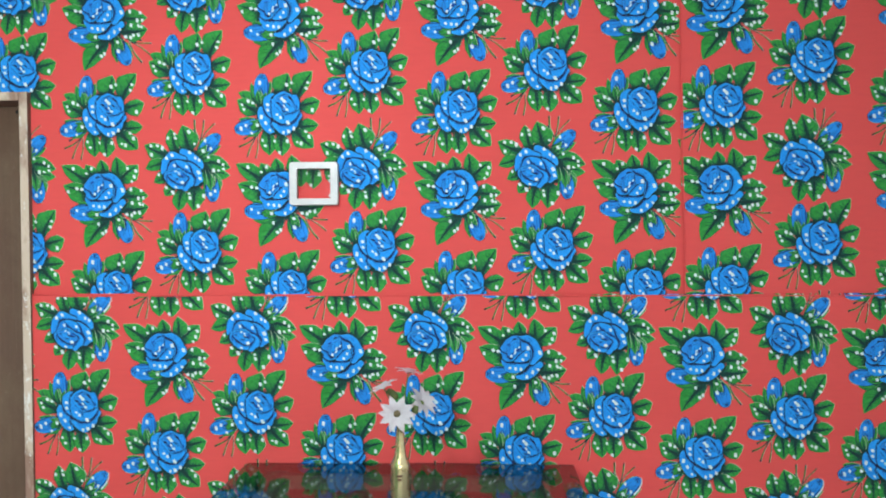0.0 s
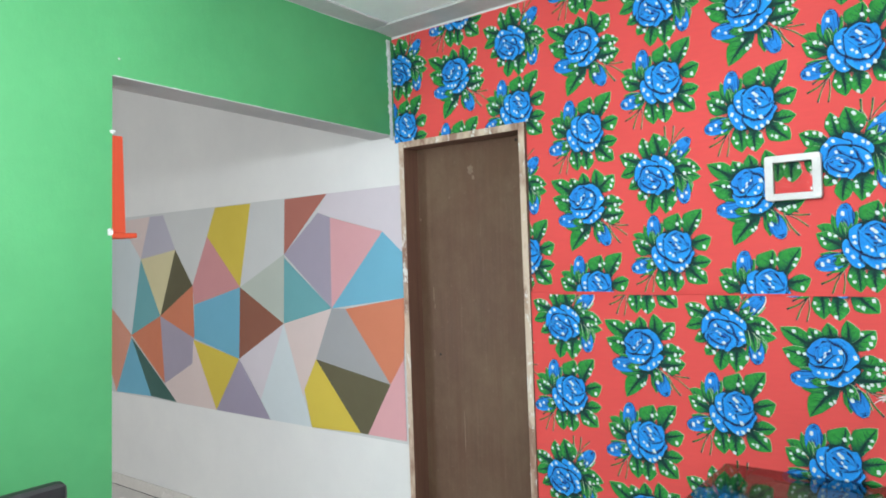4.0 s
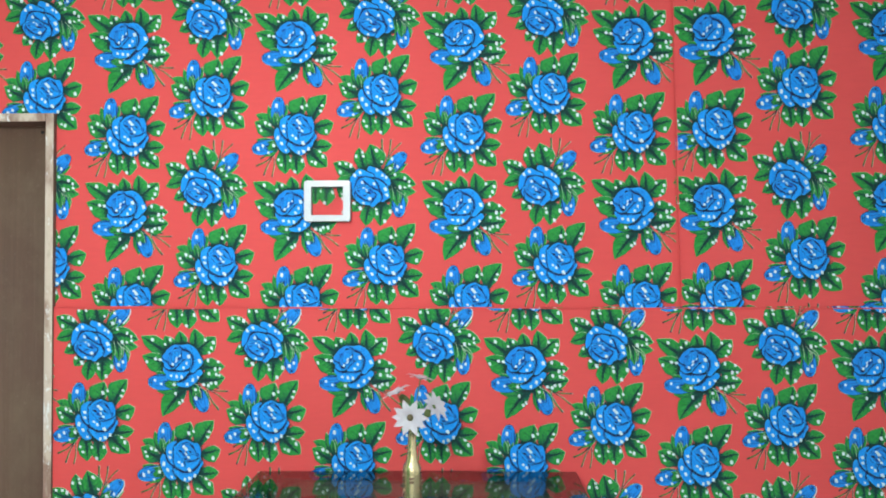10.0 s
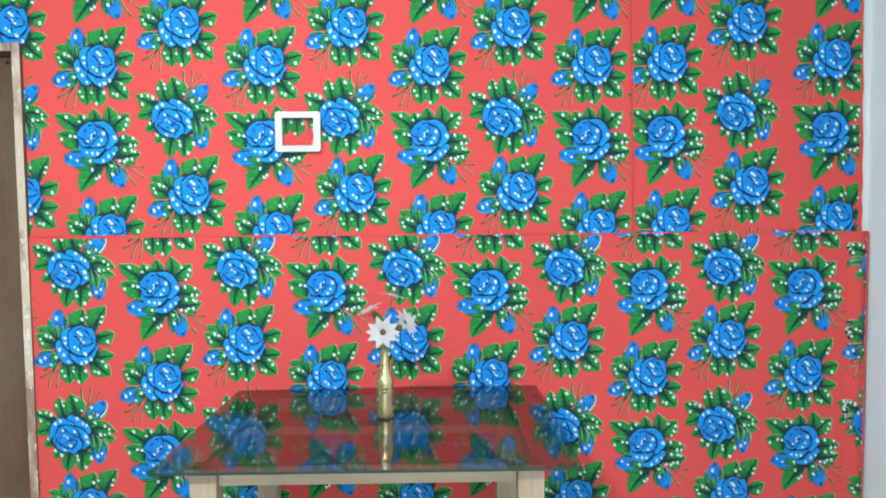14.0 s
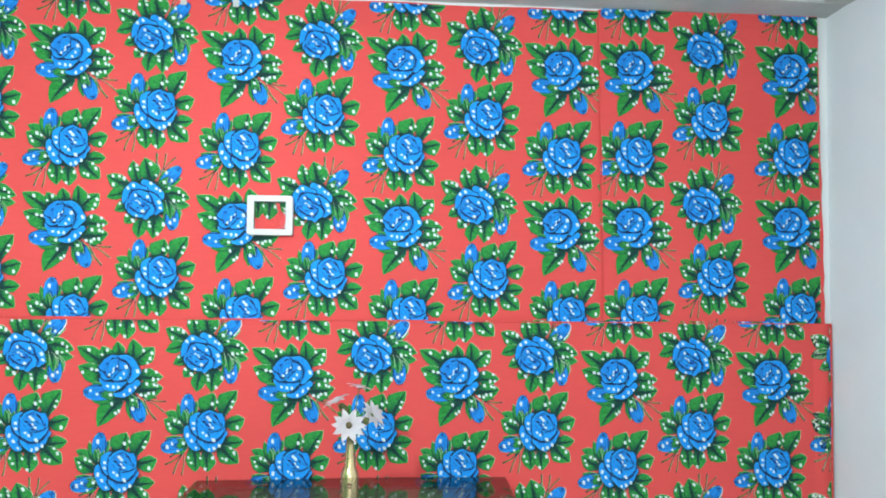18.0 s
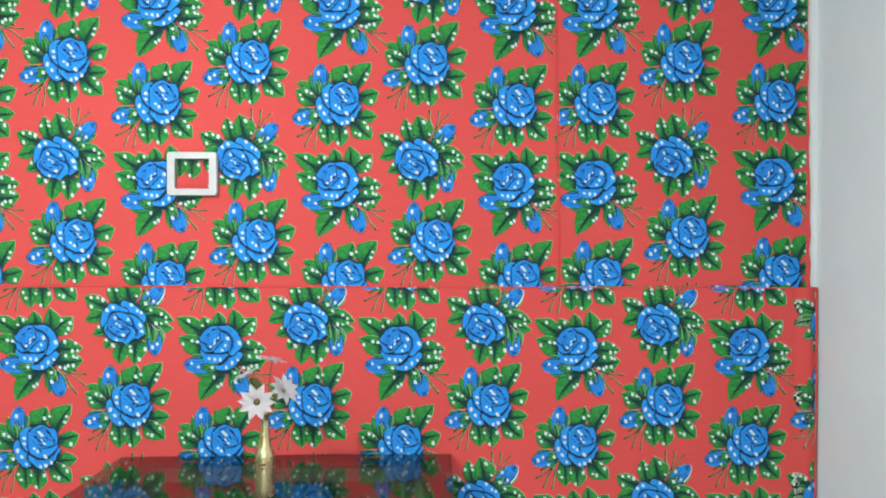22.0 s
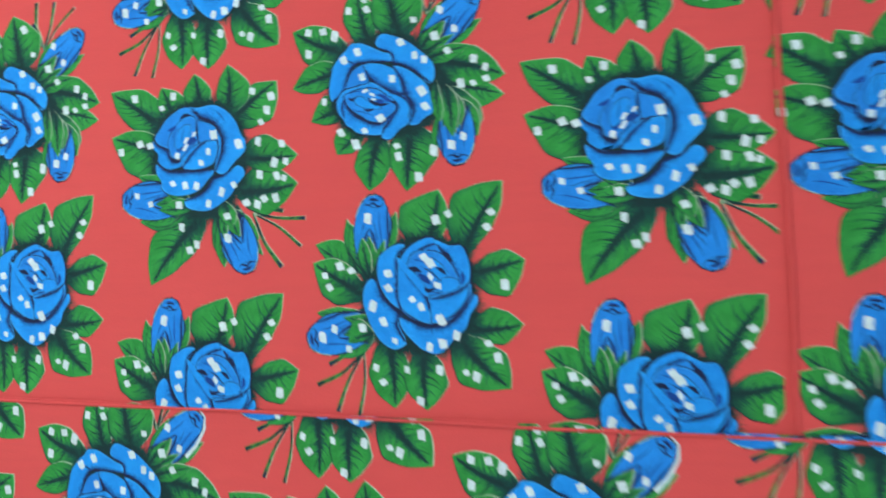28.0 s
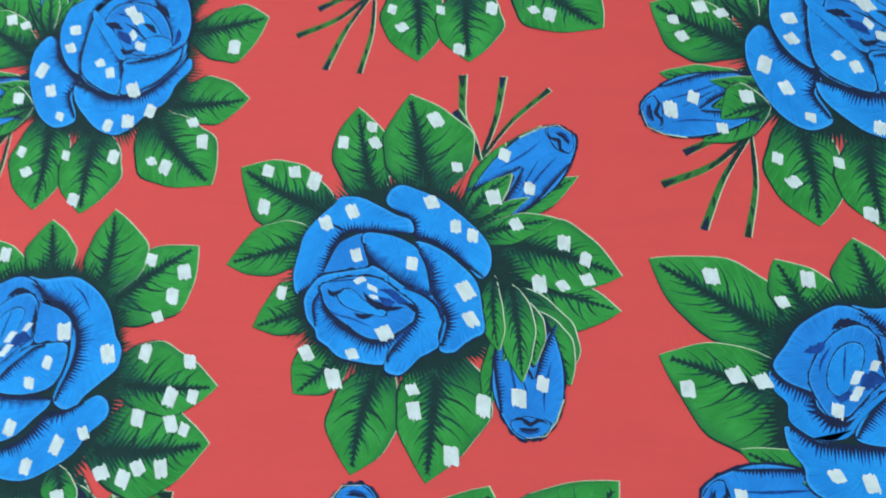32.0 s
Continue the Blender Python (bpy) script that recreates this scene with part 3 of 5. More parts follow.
def rose_upright(fringe=1.0):
    m = Motif()
    m.fringe = fringe
    stems(m, (0.060, 0.097), ((0.042, 0.174), (0.075, 0.172), (0.112, 0.160), (0.038, 0.141)))
    m.leaf((0.059, 0.090), (0.106, 0.128), 0.000, 0.008, 0.48, 0.45)
    m.leaf((-0.047, 0.050), (-0.133, 0.089), 0.030, 0.027, 0.48, 0.55)
    m.leaf((-0.049, 0.029), (-0.131, 0.007), 0.018, 0.024, 0.61, 0.55)
    m.leaf((-0.045, -0.022), (-0.102, -0.041), 0.014, 0.027, 0.51, 0.46)
    m.leaf((-0.026, -0.051), (-0.064, -0.088), 0.015, 0.023, 0.53, 0.62)
    m.leaf((-0.001, -0.058), (-0.016, -0.140), 0.026, 0.024, 0.58, 0.59)
    m.leaf((0.039, -0.048), (0.036, -0.142), 0.040, 0.026, 0.40, 0.46)
    m.leaf((-0.018, 0.051), (-0.042, 0.144), 0.025, 0.020, 0.62, 0.56)
    m.leaf((0.023, 0.061), (-0.000, 0.156), 0.029, 0.043, 0.52, 0.43)
    m.leaf((0.082, -0.000), (0.165, -0.019), 0.012, 0.023, 0.55, 0.62)
    m.leaf((0.068, 0.030), (0.166, 0.007), 0.026, 0.027, 0.47, 0.56)
    m.leaf((0.096, -0.004), (0.121, -0.076), 0.027, 0.004, 0.62, 0.60)
    m.piece("printed_rose")
    ground = [(0.078, 0.02), (0.055, 0.055), (0, 0.070), (-0.045, 0.056), (-0.068, 0.02), (-0.062, -0.030), (-0.03, -0.058), (0.025, -0.062), (0.066, -0.045), (0.088, -0.01)]
    m.burr(ground, 0.019)
    m.shape(ground, 4, 0.0)
    m.bud((0.061, 0.050), (0.125, 0.119), 0.0235, fringe > 1)
    m.bud((0.098, -0.025), (0.104, -0.105), 0.0232)
    m.leaf((0.055, 0.034), (0.119, 0.050), 0.009, 0.013, 0.55, 0.44)
    m.leaf((0.051, 0.048), (0.085, 0.086), 0.008, 0.013, 0.40, 0.44)
    m.leaf((0.088, -0.002), (0.098, -0.072), 0.012, 0.012, 0.40, 0.49)
    m.leaf((0.075, 0.004), (0.081, -0.051), 0.007, 0.010, 0.62, 0.53)
    m.blooming = True
    m.shape([(0.015, 0.028), (0.033, 0.024), (0.051, 0.011), (0.063, -0.002), (0.068, -0.022), (0.07, -0.037), (0.063, -0.042), (0.056, -0.047), (0.049, -0.053), (0.039, -0.052), (0.035, -0.039), (0.029, -0.014), (0.025, 0.003)], 1, 0.0013, (0.044, -0.014), 7)
    m.hatch([(0.015, 0.028), (0.027, 0.005), (0.031, -0.011), (0.039, -0.022), (0.043, -0.033), (0.04, -0.049)], 0.008)
    m.shape([(-0.01, 0.061), (-0.007, 0.071), (0.001, 0.075), (0.014, 0.071), (0.032, 0.063), (0.054, 0.046), (0.066, 0.034), (0.072, 0.023), (0.072, 0.009), (0.065, 0.002), (0.054, 0.012), (0.041, 0.022), (0.025, 0.03), (0.014, 0.033), (0.011, 0.047), (-0.001, 0.053)], 1, 0.0013, (0.028, 0.044), 7)
    m.hatch([(-0.007, 0.056), (0.011, 0.046), (0.014, 0.033), (0.025, 0.03), (0.041, 0.022), (0.054, 0.012), (0.067, 0.003)], 0.005)
    m.shape([(-0.046, 0.064), (-0.031, 0.064), (-0.017, 0.058), (-0.001, 0.05), (0.01, 0.046), (0.012, 0.036), (-0.006, 0.037), (-0.025, 0.037), (-0.04, 0.034), (-0.047, 0.023), (-0.051, 0.008), (-0.054, -0.002), (-0.064, -0.01), (-0.072, -0.014), (-0.076, 0.001), (-0.074, 0.019), (-0.071, 0.034), (-0.061, 0.048), (-0.052, 0.057)], 1, 0.0013, (-0.053, 0.036), 7)
    m.hatch([(0.012, 0.035), (-0.006, 0.036), (-0.025, 0.036), (-0.039, 0.034), (-0.047, 0.023), (-0.051, 0.007), (-0.054, -0.003), (-0.07, -0.014)], -0.006)
    m.crease([(-0.052, 0.042), (-0.046, 0.039), (-0.039, 0.036)], 0.0025, 3)
    m.shape([(-0.039, 0.029), (-0.025, 0.034), (-0.022, 0.019), (-0.02, 0.008), (-0.033, 0.006), (-0.052, 0), (-0.049, 0.013), (-0.045, 0.023)], 2, 0.0013, (-0.036, 0.016), 7)
    m.shape([(-0.025, 0.034), (-0.007, 0.034), (0.008, 0.029), (0.018, 0.022), (0.025, 0.009), (0.029, -0.011), (0.013, -0.007), (-0.003, 0.001), (-0.015, 0.01), (-0.022, 0.019)], 1, 0.0013, (0.002, 0.016), 7)
    m.hatch([(-0.024, 0.027), (-0.022, 0.019), (-0.015, 0.009), (-0.003, 0), (0.013, -0.008), (0.03, -0.012)], 0.009)
    m.hatch([(0.018, 0.022), (0.025, 0.009), (0.03, -0.011)], 0.003)
    m.shape([(-0.053, 0), (-0.061, -0.008), (-0.065, -0.019), (-0.061, -0.033), (-0.054, -0.041), (-0.051, -0.048), (-0.043, -0.053), (-0.034, -0.06), (-0.02, -0.063), (-0.001, -0.064), (0.003, -0.055), (0.016, -0.038), (0.022, -0.022), (0.009, -0.006), (-0.013, 0.008), (-0.02, 0.007), (-0.035, 0.004)], 1, 0.0018, (-0.025, -0.027), 7)
    m.shape([(0.002, -0.056), (0.001, -0.068), (0.011, -0.071), (0.018, -0.066), (0.025, -0.058), (0.032, -0.054), (0.038, -0.049), (0.037, -0.041), (0.039, -0.03), (0.034, -0.02), (0.023, -0.012), (0.009, -0.006), (-0.003, 0.001), (0.006, -0.015), (0.018, -0.022), (0.018, -0.034), (0.008, -0.041)], 1, 0.0018, (0.022, -0.032), 7)
    m.hatch([(0.002, -0.063), (0.003, -0.056), (0.012, -0.042), (0.02, -0.03), (0.02, -0.021)], -0.006)
    m.hatch([(0.009, -0.007), (0.023, -0.012), (0.034, -0.02), (0.039, -0.03)], 0.003)
    m.hatch([(-0.054, -0.039), (-0.058, -0.023), (-0.054, -0.012)], -0.004)
    m.shape([(-0.054, -0.01), (-0.046, -0.004), (-0.029, 0), (-0.01, -0.001), (0.006, -0.011), (0.018, -0.02), (0.018, -0.032), (0.008, -0.04), (-0.005, -0.046), (-0.018, -0.044), (-0.034, -0.034), (-0.046, -0.025)], 2, 0.0016, (-0.02, -0.023), 7)
    m.hatch([(-0.054, -0.011), (-0.047, -0.026), (-0.034, -0.036), (-0.018, -0.045), (-0.004, -0.048), (0.008, -0.041), (0.018, -0.033)], -0.007)
    m.shape([(-0.04, -0.013), (-0.03, -0.01), (-0.018, -0.019), (-0.004, -0.022), (-0.004, -0.029), (-0.019, -0.027), (-0.034, -0.022)], 1, 0.0012, (-0.022, -0.021), 7)
    m.crease([(-0.048, -0.01), (-0.044, -0.014), (-0.036, -0.01)], 0.005, 3)
    m.crease([(-0.026, -0.028), (-0.019, -0.03), (-0.011, -0.028)], 0.0055, 3)
    m.crease([(-0.041, -0.034), (-0.033, -0.038), (-0.024, -0.041)], 0.006, 3)
    m.crease([(-0.021, -0.011), (-0.014, -0.019), (-0.001, -0.023), (0.011, -0.022)], 0.006, 3)
    m.crease([(-0.01, -0.009), (0, -0.011), (0.008, -0.017), (0.018, -0.021)], 0.006, 9)
    m.crease([(-0.009, -0.015), (-0.001, -0.019), (0.004, -0.018)], 0.008, 9)
    m.crease([(0.01, -0.019), (0.016, -0.021), (0.02, -0.026)], 0.004, 3)
    m.crease([(-0.048, -0.023), (-0.04, -0.029), (-0.027, -0.032), (-0.011, -0.038)], 0.0016, 9)
    m.crease([(-0.052, -0.006), (-0.038, -0.003), (-0.023, -0.002)], 0.0018, 9)
    m.dot(-0.025, -0.003, 0.0082, 28, 0.55)
    m.dot(-0.015, -0.008, 0.0085, -22, 0.42)
    m.dot(-0.013, -0.015, 0.0065, -4, 0.45)
    highlights(m, 0.0108, ((-0.037, 0.052), (-0.057, 0.042), (0.024, 0.061), (0.044, 0.042), (0.057, 0.035), (-0.030, 0.017), (0.013, 0.012), (0.054, -0.008), (0.059, -0.029), (-0.003, -0.042), (-0.025, -0.058)))
    highlights(m, 0.0106, ((-0.110, 0.086), (-0.088, 0.085), (-0.071, 0.078), (-0.109, 0.055), (-0.084, -0.014), (-0.059, -0.059), (-0.037, -0.076), (-0.029, 0.126), (-0.051, 0.112), (-0.025, 0.111), (0.022, 0.132), (0.042, 0.091), (0.021, -0.081), (0.023, -0.095), (0.071, -0.089), (0.051, -0.123), (0.124, 0.031), (0.140, 0.019), (0.107, -0.001), (0.124, -0.002), (0.141, 0.003), (0.071, 0.066), (0.089, 0.044), (0.078, 0.102), (0.098, 0.074), (0.095, -0.082), (0.111, -0.072)))
    return m.pieces[::-1]


def rose_tall(fringe=1.0):
    m = Motif()
    m.fringe = fringe
    stems(m, (0.086, -0.083), ((0.131, -0.080), (0.164, -0.091), (0.159, -0.130), (0.131, -0.158)))
    m.leaf((0.012, -0.080), (-0.071, -0.183), 0.028, 0.038, 0.42, 0.58)
    m.leaf((-0.045, 0.033), (-0.152, 0.104), 0.026, 0.031, 0.58, 0.52)
    m.leaf((-0.036, -0.005), (-0.147, 0.035), 0.044, 0.023, 0.46, 0.58)
    m.leaf((-0.044, 0.047), (-0.067, 0.106), 0.016, 0.026, 0.62, 0.50)
    m.leaf((0.000, 0.066), (-0.014, 0.123), 0.023, 0.020, 0.55, 0.40)
    m.leaf((0.043, 0.044), (0.116, 0.104), 0.021, 0.039, 0.54, 0.59)
    m.leaf((0.041, 0.055), (0.039, 0.133), 0.020, 0.032, 0.50, 0.48)
    m.leaf((0.059, -0.053), (0.152, -0.043), 0.037, 0.032, 0.48, 0.47)
    m.leaf((0.064, -0.003), (0.151, -0.003), 0.034, 0.019, 0.36, 0.62)
    m.leaf((-0.001, -0.074), (-0.093, -0.091), 0.021, 0.014, 0.62, 0.49)
    m.leaf((0.032, -0.077), (0.047, -0.151), 0.013, 0.016, 0.54, 0.58)
    m.leaf((0.060, -0.070), (0.103, -0.142), 0.009, 0.005, 0.53, 0.45)
    m.piece("printed_rose")
    ground = [(-0.070, 0.01), (-0.066, 0.05), (-0.03, 0.072), (0.02, 0.074), (0.056, 0.045), (0.066, 0.01), (0.066, -0.03), (0.04, -0.075), (0.0, -0.082), (-0.045, -0.062), (-0.068, -0.03)]
    m.burr(ground, 0.019)
    m.shape(ground, 4, 0.0)
    m.bud((-0.025, -0.062), (-0.119, -0.058), 0.0265)
    m.bud((0.048, -0.083), (0.081, -0.161), 0.0245)
    m.leaf((0.001, -0.066), (-0.061, -0.075), 0.009, 0.014, 0.53, 0.56)
    m.leaf((0.040, -0.064), (0.055, -0.102), 0.011, 0.014, 0.62, 0.39)
    m.blooming = True
    m.shape([(-0.022, 0.078), (-0.007, 0.076), (0.017, 0.079), (0.031, 0.075), (0.046, 0.065), (0.058, 0.051), (0.067, 0.032), (0.074, 0.022), (0.074, 0.007), (0.063, -0.005), (0.052, -0.016), (0.045, -0.026), (0.034, -0.026), (0.027, -0.02), (0.028, -0.008), (0.032, 0.011), (0.029, 0.031), (0.025, 0.04), (0.014, 0.052), (-0.004, 0.06), (-0.014, 0.07)], 1, 0.0013, (0.044, 0.025), 7)
    m.hatch([(-0.018, 0.074), (-0.007, 0.065), (0.002, 0.058), (0.02, 0.05), (0.03, 0.038), (0.035, 0.025), (0.035, 0.008), (0.03, -0.012), (0.028, -0.021)], 0.01)
    m.crease([(0.019, 0.073), (0.031, 0.064), (0.041, 0.051)], 0.002, 9)
    m.shape([(-0.022, -0.068), (-0.018, -0.062), (-0.002, -0.058), (0.014, -0.046), (0.026, -0.03), (0.039, -0.03), (0.053, -0.021), (0.063, -0.015), (0.072, -0.019), (0.075, -0.028), (0.07, -0.036), (0.062, -0.044), (0.054, -0.058), (0.039, -0.07), (0.023, -0.079), (0.008, -0.081), (-0.011, -0.078), (-0.019, -0.074)], 1, 0.0013, (0.035, -0.051), 7)
    m.hatch([(-0.021, -0.065), (-0.002, -0.057), (0.014, -0.046), (0.025, -0.03), (0.036, -0.029), (0.053, -0.021)], -0.008)
    m.shape([(-0.073, -0.009), (-0.065, -0.011), (-0.052, -0.017), (-0.03, -0.019), (0.002, -0.019), (0.022, -0.02), (0.024, -0.025), (0.014, -0.036), (0.003, -0.048), (-0.013, -0.055), (-0.035, -0.057), (-0.054, -0.052), (-0.062, -0.044), (-0.063, -0.034), (-0.071, -0.023)], 1, 0.0013, (-0.026, -0.037), 7)
    m.hatch([(-0.07, -0.009), (-0.065, -0.011), (-0.052, -0.018), (-0.029, -0.019), (0.002, -0.019), (0.025, -0.019)], -0.008)
    m.shape([(-0.08, 0.028), (-0.071, 0.022), (-0.052, 0.014), (-0.049, 0.001), (-0.039, -0.004), (-0.021, 0.004), (-0.029, -0.01), (-0.043, -0.016), (-0.055, -0.015), (-0.069, -0.005), (-0.07, 0.007), (-0.078, 0.016)], 1, 0.0013, (-0.059, 0.003), 7)
    m.hatch([(-0.079, 0.028), (-0.071, 0.022), (-0.051, 0.013), (-0.05, 0.004), (-0.04, -0.005), (-0.026, -0.002)], -0.007)
    m.shape([(-0.077, 0.033), (-0.068, 0.047), (-0.059, 0.06), (-0.046, 0.07), (-0.032, 0.077), (-0.02, 0.076), (-0.01, 0.069), (-0.003, 0.059), (-0.004, 0.042), (-0.003, 0.024), (-0.019, 0.006), (-0.037, -0.004), (-0.05, 0.005), (-0.053, 0.015), (-0.069, 0.022)], 2, 0.0018, (-0.034, 0.037), 7)
    m.shape([(-0.016, 0.068), (-0.005, 0.057), (0.016, 0.05), (0.027, 0.04), (0.028, 0.026), (0.015, 0.025), (-0.001, 0.024), (-0.005, 0.041), (-0.007, 0.053)], 2, 0.0015, (0.012, 0.036), 7)
    m.hatch([(-0.017, 0.072), (-0.007, 0.067), (-0.003, 0.059)], -0.003)
    m.shape([(-0.028, -0.014), (-0.021, 0.002), (-0.006, 0.018), (0.011, 0.023), (0.027, 0.023), (0.029, 0.007), (0.024, -0.008), (0.012, -0.015), (-0.008, -0.018)], 1, 0.002, (0.004, 0.001), 7)
    m.hatch([(-0.028, -0.014), (-0.019, 0.001), (-0.005, 0.017), (0.009, 0.022)], -0.006)
    m.shape([(0, 0.021), (-0.01, 0.016), (-0.023, 0.004), (-0.032, -0.006), (-0.041, -0.015), (-0.055, -0.015), (-0.046, -0.016), (-0.033, -0.013), (-0.024, -0.002), (-0.013, 0.009)], 1, 0.0008, (-0.03, -0.008), 7)
    m.shape([(-0.052, 0.015), (-0.054, 0.027), (-0.048, 0.04), (-0.038, 0.054), (-0.026, 0.062), (-0.015, 0.063), (-0.007, 0.055), (-0.005, 0.041), (-0.005, 0.028), (-0.013, 0.02), (-0.026, 0.006), (-0.035, -0.002), (-0.043, -0.001)], 2, 0.0014, (-0.031, 0.029), 7)
    m.crease([(-0.056, 0.043), (-0.047, 0.046), (-0.041, 0.051)], 0.0075, 9)
    m.crease([(-0.036, 0.06), (-0.028, 0.065), (-0.016, 0.065)], 0.007, 3)
    m.crease([(-0.047, 0.001), (-0.038, -0.003), (-0.029, 0.001)], 0.0045, 3)
    m.crease([(-0.008, 0.055), (-0.006, 0.041), (-0.005, 0.028)], 0.004, 3)
    m.shape([(-0.042, 0.019), (-0.041, 0.032), (-0.034, 0.045), (-0.024, 0.051), (-0.017, 0.048), (-0.019, 0.035), (-0.027, 0.022), (-0.035, 0.014)], 1, 0.001, (-0.031, 0.031), 7)
    m.crease([(-0.04, 0.013), (-0.034, 0.012), (-0.028, 0.018)], 0.006, 9)
    m.crease([(-0.022, 0.018), (-0.014, 0.026), (-0.004, 0.026)], 0.012, 9)
    m.crease([(-0.028, 0.049), (-0.03, 0.038), (-0.032, 0.023)], 0.0018, 9)
    m.crease([(-0.047, 0.029), (-0.045, 0.037), (-0.038, 0.048)], 0.0022, 9)
    m.dot(-0.011, 0.035, 0.008, 62, 0.6)
    m.dot(-0.024, 0.026, 0.0105, 62, 0.55)
    m.dot(-0.025, 0.015, 0.0115, 60, 0.5)
    for b in m.petals:
        b.transform(Matrix.Diagonal((0.955, 1, 0.955, 1)))
    highlights(m, 0.0108, ((0.060, 0.016), (0.020, 0.032), (-0.037, 0.004), (0.013, 0.008), (0.002, -0.008), (-0.042, -0.037), (-0.022, -0.040), (-0.004, -0.041), (0.036, -0.051), (0.055, -0.042), (0.016, -0.067)))
    highlights(m, 0.0106, ((-0.111, 0.092), (-0.065, 0.075), (-0.047, 0.092), (-0.130, 0.013), (-0.099, 0.023), (-0.082, 0.020), (-0.099, -0.026), (0.079, 0.092), (0.108, 0.082), (0.102, 0.063), (0.094, 0.046), (0.090, 0.019), (0.126, 0.014), (0.116, -0.012), (0.133, -0.011), (0.094, -0.028), (0.120, -0.031), (0.131, -0.034), (0.075, -0.068), (0.092, -0.070), (0.102, -0.063), (0.119, -0.062), (-0.025, -0.100), (-0.011, -0.133), (0.000, -0.125), (0.046, -0.086), (-0.031, -0.068), (-0.100, -0.053), (-0.077, -0.066), (0.048, -0.117)))
    return m.pieces[::-1]


def rose_broad(fringe=1.0):
    m = Motif()
    m.fringe = fringe
    stems(m, (-0.077, -0.070), ((-0.141, -0.115), (-0.112, -0.149), (-0.082, -0.153), (-0.125, -0.088)))
    m.leaf((-0.087, 0.031), (-0.148, 0.072), 0.007, 0.024, 0.61, 0.62)
    m.leaf((-0.074, 0.003), (-0.151, 0.047), 0.030, 0.024, 0.47, 0.62)
    m.leaf((0.005, 0.055), (0.022, 0.142), 0.050, 0.018, 0.57, 0.58)
    m.leaf((0.053, 0.052), (0.106, 0.151), 0.045, 0.019, 0.57, 0.56)
    m.leaf((0.063, 0.030), (0.135, 0.049), 0.021, 0.037, 0.62, 0.56)
    m.leaf((0.063, -0.041), (0.133, -0.032), 0.027, 0.019, 0.48, 0.60)
    m.leaf((0.046, -0.046), (0.117, -0.112), 0.030, 0.034, 0.62, 0.47)
    m.leaf((-0.044, -0.047), (-0.033, -0.142), 0.023, 0.032, 0.62, 0.54)
    m.leaf((0.005, -0.062), (0.010, -0.143), 0.031, 0.025, 0.56, 0.53)
    m.leaf((-0.068, -0.015), (-0.141, -0.037), 0.008, 0.000, 0.45, 0.55)
    m.leaf((-0.072, 0.023), (-0.104, 0.106), 0.013, 0.002, 0.62, 0.55)
    m.leaf((-0.058, 0.028), (-0.041, 0.084), 0.006, 0.007, 0.56, 0.53)
    m.piece("printed_rose")
    ground = [(-0.075, 0.015), (-0.062, 0.055), (-0.02, 0.072), (0.02, 0.074), (0.056, 0.052), (0.064, 0.01), (0.066, -0.03), (0.03, -0.062), (-0.03, -0.062), (-0.068, -0.035)]
    m.burr(ground, 0.019)
    m.shape(ground, 4, 0.0)
    m.bud((-0.068, 0.041), (-0.066, 0.133), 0.0240)
    m.bud((-0.068, -0.034), (-0.152, -0.056), 0.0255)
    m.leaf((-0.063, -0.045), (-0.098, -0.059), 0.004, 0.023, 0.48, 0.44)
    m.leaf((-0.069, 0.028), (-0.082, 0.080), 0.009, 0.008, 0.55, 0.56)
    m.blooming = True
    m.shape([(-0.069, 0.025), (-0.06, 0.021), (-0.053, 0.004), (-0.039, -0.01), (-0.025, -0.021), (-0.029, -0.034), (-0.02, -0.053), (-0.021, -0.061), (-0.036, -0.066), (-0.053, -0.056), (-0.067, -0.036), (-0.077, -0.011), (-0.078, 0.011)], 1, 0.0013, (-0.055, -0.021), 7)
    m.hatch([(-0.067, 0.027), (-0.059, 0.021), (-0.051, 0.003), (-0.037, -0.011), (-0.026, -0.021), (-0.031, -0.035), (-0.02, -0.056)], -0.007)
    m.shape([(-0.028, -0.025), (-0.011, -0.029), (0.009, -0.035), (0.036, -0.03), (0.055, -0.012), (0.071, 0.005), (0.075, -0.005), (0.065, -0.021), (0.06, -0.037), (0.044, -0.052), (0.034, -0.064), (0.021, -0.071), (0.004, -0.066), (-0.01, -0.055), (-0.024, -0.04)], 1, 0.0013, (0.023, -0.048), 7)
    m.hatch([(-0.028, -0.023), (-0.011, -0.029), (0.009, -0.035), (0.036, -0.031), (0.055, -0.014), (0.069, 0.005)], -0.008)
    m.shape([(-0.058, 0.052), (-0.051, 0.061), (-0.036, 0.07), (-0.023, 0.07), (-0.026, 0.062), (-0.033, 0.051), (-0.03, 0.026), (-0.031, 0.007), (-0.028, -0.012), (-0.039, -0.007), (-0.051, 0.008), (-0.059, 0.029)], 1, 0.0018, (-0.046, 0.031), 7)
    m.hatch([(-0.024, 0.067), (-0.032, 0.053), (-0.03, 0.026), (-0.031, 0.007), (-0.028, -0.012)], -0.005)
    m.shape([(-0.022, 0.062), (-0.009, 0.072), (0.01, 0.079), (0.024, 0.074), (0.034, 0.068), (0.054, 0.067), (0.064, 0.046), (0.065, 0.024), (0.067, 0.005), (0.055, -0.012), (0.036, -0.029), (0.013, -0.033), (-0.011, -0.026), (-0.027, -0.012), (-0.032, 0.016), (-0.03, 0.045)], 2, 0.0022, (0.016, 0.025), 7)
